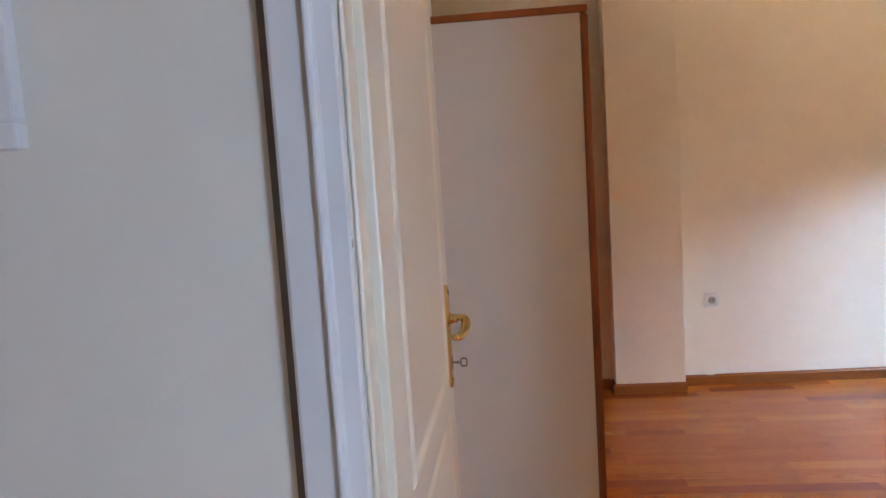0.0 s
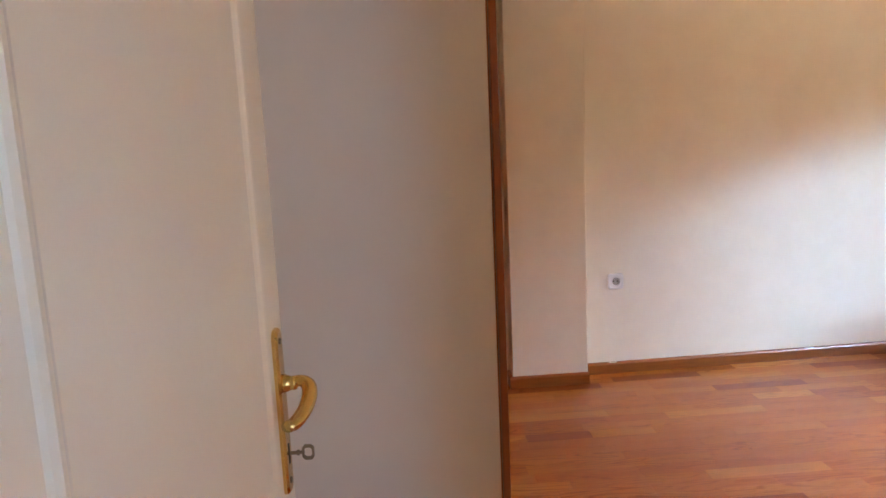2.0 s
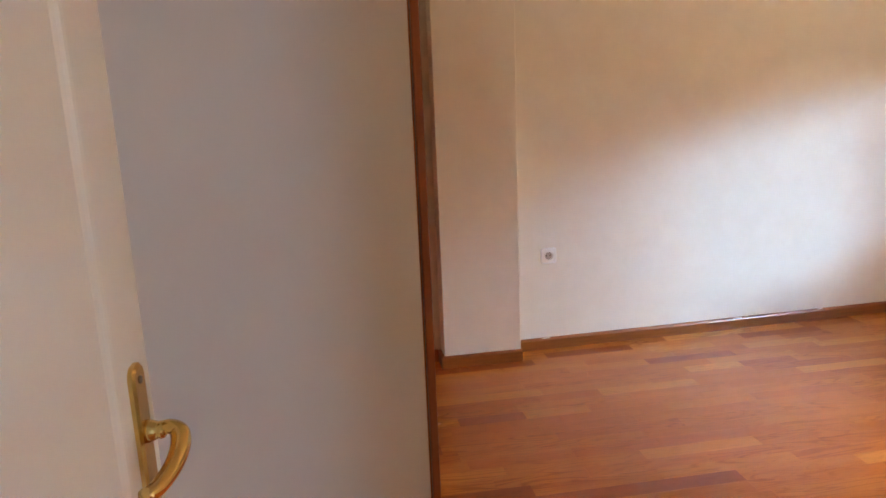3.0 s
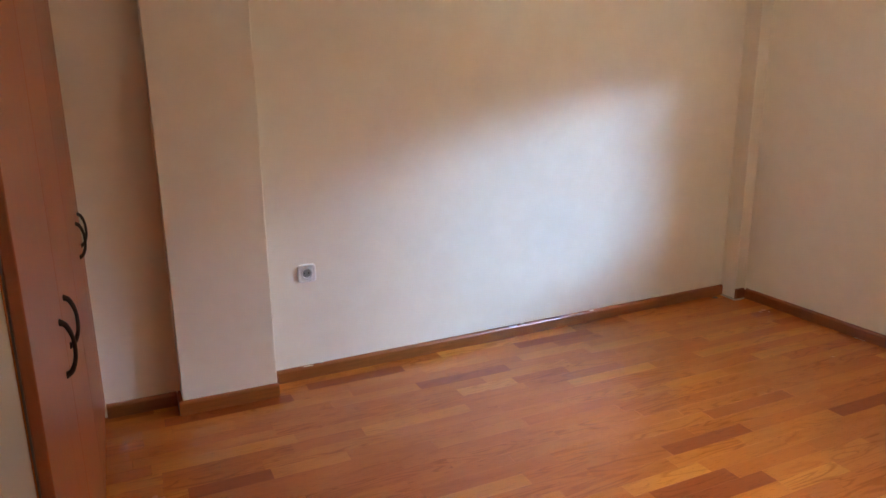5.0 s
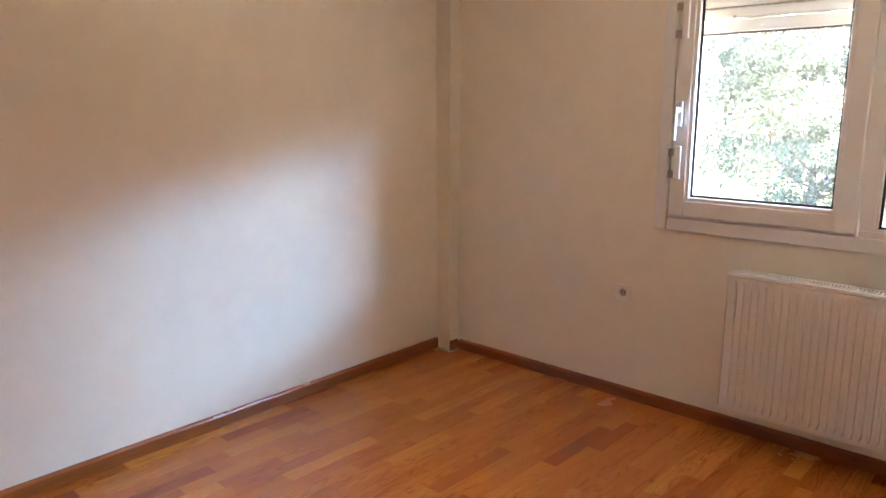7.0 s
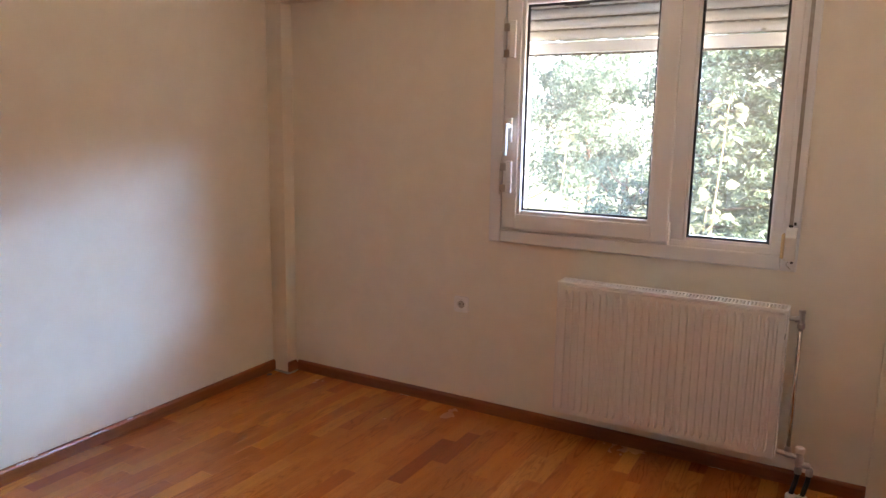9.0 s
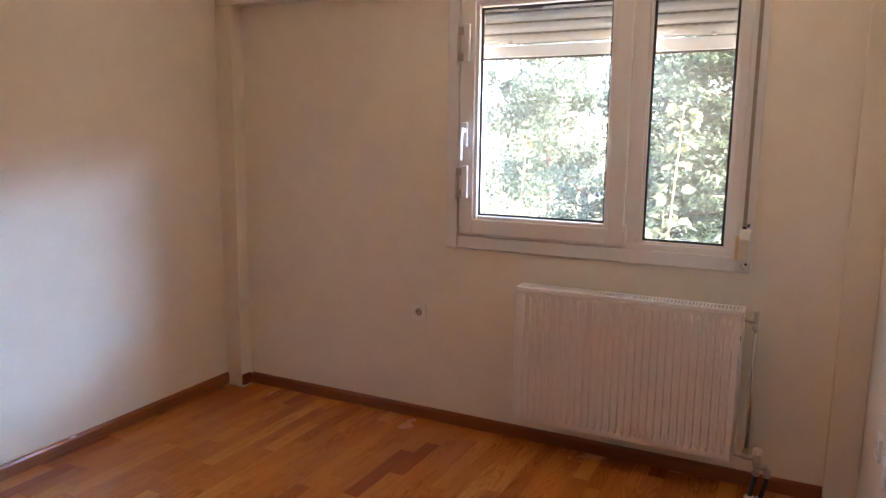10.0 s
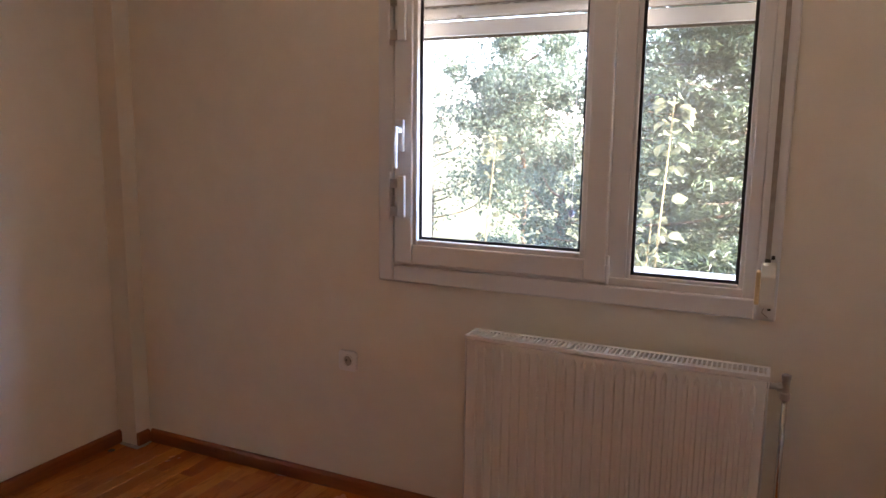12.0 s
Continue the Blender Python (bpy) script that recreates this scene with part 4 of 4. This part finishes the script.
def build_fir(x, y, ground, height, spread, label, seed):
    t = empty("fir_tree", None, label, "tree", "garden trees")
    rng = np.random.default_rng(seed)
    top = ground + height
    tree_stem("trunk", t, [(x, y, ground - 0.1), (x, y, ground + height * 0.5), (x, y, top)], [0.16, 0.10, 0.01], M_BARK)
    bm = bmesh.new()
    pos, nrm, siz = [], [], []
    for k in range(210):
        f = (k + 0.5) / 210
        z = ground + 0.25 + f * (height - 0.4)
        a = k * 2.399 + rng.uniform(-0.2, 0.2)
        r = spread * (1.0 - 0.80 * f) * rng.uniform(0.75, 1.1)
        out = np.array([math.cos(a), math.sin(a), 0.0])
        side = np.array([-math.sin(a), math.cos(a), 0.0])
        pts = [np.array([x, y, z]) + out * r * s + np.array([0, 0, -0.30 * r * s + 0.22 * r * s * s]) for s in (0, 0.35, 0.7, 1.0)]
        if k % 2 == 0:
            sweep([tuple(p) for p in pts], [0.022, 0.012, 0.004], 5, 1.0, 3, bm)
        # flat sprays of twigs along the branch, needles on the twigs
        for s in np.linspace(0.18, 1.0, 15):
            base = np.array([x, y, z]) + out * r * s + np.array([0, 0, -0.30 * r * s + 0.22 * r * s * s])
            for sg in (-1, 1):
                ln = (0.38 * r * (1.15 - s) + 0.10) * rng.uniform(0.7, 1.2)
                way = side * sg * 0.8 + out * 0.6 + np.array([0, 0, rng.uniform(-0.35, 0.05)])
                way /= np.linalg.norm(way)
                m = max(3, int(ln / 0.035))
                u = np.linspace(0.1, 1.0, m)[:, None]
                c = base + way * ln * u + rng.normal(size=(m, 3)) * 0.014 - np.array([0, 0, 1.0]) * (u ** 2) * 0.05
                for _ in range(2):
                    pos.append(c + rng.normal(size=c.shape) * 0.016)
                    nn = rng.normal(size=c.shape) * 0.5 + np.array([0, 0, 1.0])
                    nrm.append(nn / np.linalg.norm(nn, axis=1, keepdims=True))
                    siz.append(rng.uniform(0.055, 0.105, size=m))
    part("branches", bm, M_BARK, t)
    leaf_cloud("crown", t, M_NEEDLE, np.concatenate(pos), np.concatenate(nrm), np.concatenate(siz), 0.22, 0.1)
    return t


GROUND = -0.75
structure("ground", boxes((4.205, 900, -900, 900, GROUND - 0.5, GROUND), (-900, 4.205, 4.9, 900, GROUND - 0.5, GROUND), (-900, 4.205, -900, -2.75, GROUND - 0.5, GROUND),
                          (-900, -2.25, -2.75, 4.9, GROUND - 0.5, GROUND)), M_GRASS, "rough green garden ground", "ground")
# pale slab out of view, added as a reflector to brighten the ceiling
structure("pavement", boxes((4.205, 7.2, -9.0, 9.0, GROUND + 0.004, GROUND + 0.03), bevel=0.004), M_BOUNCE_SLAB, "unseen pale slab added to bounce sunlight into the room", "pavement")
build_fir(8.3, 1.90, GROUND, 5.6, 2.35, "dense dark green fir tree in the garden", 4)
build_broadleaf("broadleaf_tree", 11.0, 5.08, GROUND, 4.6, 1.15, "pale leafy garden tree against the sky", 32000, 7, 0.055)
build_broadleaf("broadleaf_tree", 9.4, 4.0, GROUND, 2.0, 0.7, "low bushy garden tree under the window", 5000, 11, 0.06)
build_broadleaf("broadleaf_tree", 12.2, 7.1, GROUND, 4.0, 1.5, "loose sunlit leafy tree at the garden's edge", 5500, 19, 0.07)
build_broadleaf("broadleaf_tree", 13.0, 3.4, GROUND, 5.4, 1.8, "tall leafy tree behind the fir", 26000, 15, 0.10)


def build_sky_screen():
    """Unseen leafy row, too far to count, added to block the low southern sky."""
    rng = np.random.default_rng(3)
    n = 26000
    a = rng.uniform(radians(-88), radians(-4), n)
    top = 4.9 + 0.8 * np.sin(a * 14) + 0.5 * np.sin(a * 41 + 1.0)
    z = GROUND + (top - GROUND) * rng.uniform(0.0, 1.0, n) ** 0.8
    r = 26 + rng.uniform(-1.2, 1.2, n)
    pos = np.stack([4 + r * np.cos(a), 2.5 + r * np.sin(a), z], 1)
    nrm = rng.normal(size=pos.shape) + np.array([-0.6, 0, 0.3])
    nrm /= np.linalg.norm(nrm, axis=1, keepdims=True)
    ob = leaf_cloud("sky_screen", None, M_LEAF, pos, nrm, rng.uniform(0.5, 0.9, n), 0.8)
    return tagged(ob, "unseen leafy row added to hide the low southern sky", "woods", "", "stuff")


build_sky_screen()


def build_rose():
    r = empty("rose_bush", None, "tall thin rose shoots with pale green leaves", "plant")
    rng = random.Random(5)
    me = bpy.data.meshes.new("leaf")
    v = [(0, 0, 0), (0.012, 0.022, 0.004), (0.035, 0.028, 0.004), (0.062, 0, -0.008), (0.035, -0.028, 0.004), (0.012, -0.022, 0.004), (0.032, 0, -0.003)]
    me.from_pydata(v, [], [(0, 6, 1), (1, 6, 2), (2, 6, 3), (3, 6, 4), (4, 6, 5), (5, 6, 0)])
    me.materials.append(M_ROSE)
    shoots = (((5.9, 2.44, 1.66), (0.00, 0.03)), ((5.95, 2.54, 0.95), (-0.05, 0.05)), ((5.85, 2.64, 0.80), (0.06, -0.04)), ((6.0, 2.33, 0.62), (0.03, 0.06)), ((7.0, 3.95, 1.45), (0.0, 0.05)))
    for (x, y, top), (dx, dy) in shoots:
        pts = [(x + dx, y + dy, GROUND - 0.05), (x + dx * 0.4, y + dy * 0.6 + 0.03, (GROUND + top) / 2), (x + 0.01, y, top - 0.25), (x, y - 0.015, top)]
        part("shoot", sweep(pts, [0.009, 0.006, 0.003], 7), M_STEM, r)
        path = spline(pts, 10)
        for i, p in enumerate(path[8:]):
            for k in range(2):
                a = rng.uniform(0, 6.28)
                o = linked("leaf", me, None, r)
                sc = rng.uniform(0.8, 1.7)
                q = p + Vector((0.05 * math.cos(a), 0.05 * math.sin(a), rng.uniform(-0.03, 0.03)))
                o.matrix_basis = Matrix.Translation(q) @ Euler((rng.uniform(-0.9, 0.9), rng.uniform(-0.4, 0.9), a)).to_matrix().to_4x4() @ Matrix.Diagonal((sc, sc, sc, 1))
    return r


build_rose()


# ---- small wear ----
def fleck(x0, x1, y0, y1, z0, z1, label):
    tagged(part("paint_fleck", boxes((x0, x1, y0, y1, z0, z1), bevel=0.0004, seg=1), M_WALL), label, "paint fleck", "", "structure")


for x, w, z in ((1.165, 0.045, 0.060), (1.245, 0.014, 0.066), (2.26, 0.05, 0.058), (2.33, 0.02, 0.064), (2.78, 0.03, 0.06)):
    yy = yn(x) - 0.0165
    fleck(x, x + w, yy - 0.0008, yy + 0.002, z, z + 0.004, "splash of wall paint on the skirting board")
tagged(part("mortar_patch", prism([(3.772, 4.405), (3.82, 4.399), (3.862, 4.409), (3.862, 4.4155), (3.797, 4.4155), (3.797, 4.525), (3.780, 4.52)], 0.0, 0.004), M_PLASTER),
       "rough grey mortar patch at the foot of the corner post", "mortar", "", "structure")
tagged(part("floor_knot", lathe((3.715, 4.499, 0.0), (0, 0, 1), ((0, 0.016), (0.001, 0.016), (0.0015, 0.012)), 14), M_DARK), "small dark hole in the floor by the corner", "hole", "", "structure")


# ---- parquet strips ----
def strip_mesh(name, length, width, z, material):
    g, e, h = 0.00025, 0.0001, 0.014
    me = bpy.data.meshes.new(name)
    a, b = length / 2 - g, width / 2 - g
    v = [(sx * a, sy * b, -h) for sx, sy in ((-1, -1), (1, -1), (1, 1), (-1, 1))]
    v += [(sx * a, sy * b, -e) for sx, sy in ((-1, -1), (1, -1), (1, 1), (-1, 1))]
    v += [(sx * (a - e), sy * (b - e), 0) for sx, sy in ((-1, -1), (1, -1), (1, 1), (-1, 1))]
    f = [(8, 9, 10, 11)]
    for o in (0, 4):
        for k in range(4):
            j = (k + 1) % 4
            f.append((o + k, o + j, o + 4 + j, o + 4 + k))
    me.from_pydata(v, [], f)
    if material:
        me.materials.append(material)
    return me


def lay_parquet():
    floor = bpy.data.objects["floor"]
    rng = random.Random(21)
    width = 0.070
    lengths = (0.28, 0.34, 0.40, 0.46, 0.52)
    kinds = [strip_mesh("parquet_strip", l, width, 0, M_STRIP) for l in lengths]
    verts, faces, near = [], [], 0
    y = 4.55
    row = 0
    while y > -2.5:
        x = -1.6 - rng.uniform(0, 0.4)
        end = 3.90 if y > 1.15 else 1.32
        while x < end:
            k = rng.randrange(5)
            l = lengths[k]
            if x + l > end:
                break
            cx, cy = x + l / 2, y - width / 2
            x += l
            if cy > 1.12 and cx - l / 2 < XW - 0.15:
                continue
            dz = rng.uniform(-0.00003, 0.00003)
            if cx > 0.45 and cy > 2.35 and near < 300:
                ob = linked("parquet_strip", kinds[k], None, floor)
                ob.location = (cx, cy, dz)
                near += 1
            else:
                n0 = len(verts)
                me = kinds[k]
                verts += [(cx + p.co.x, cy + p.co.y, dz + p.co.z) for p in me.vertices]
                faces += [tuple(n0 + i for i in q.vertices) for q in me.polygons]
        # last cut piece of the row
        l = end - x
        if l > 0.04:
            n0 = len(verts)
            me = strip_mesh("cut_strip", l, width, 0, None)
            verts += [(x + l / 2 + p.co.x, y - width / 2 + p.co.y, p.co.z) for p in me.vertices]
            faces += [tuple(n0 + i for i in q.vertices) for q in me.polygons]
            bpy.data.meshes.remove(me)
        y -= width
        row += 1
    me = bpy.data.meshes.new("parquet_rest")
    me.from_pydata(verts, [], faces)
    tagged(linked("parquet_rest", me, M_STRIPS, floor), "", "", "", "stuff")


lay_parquet()
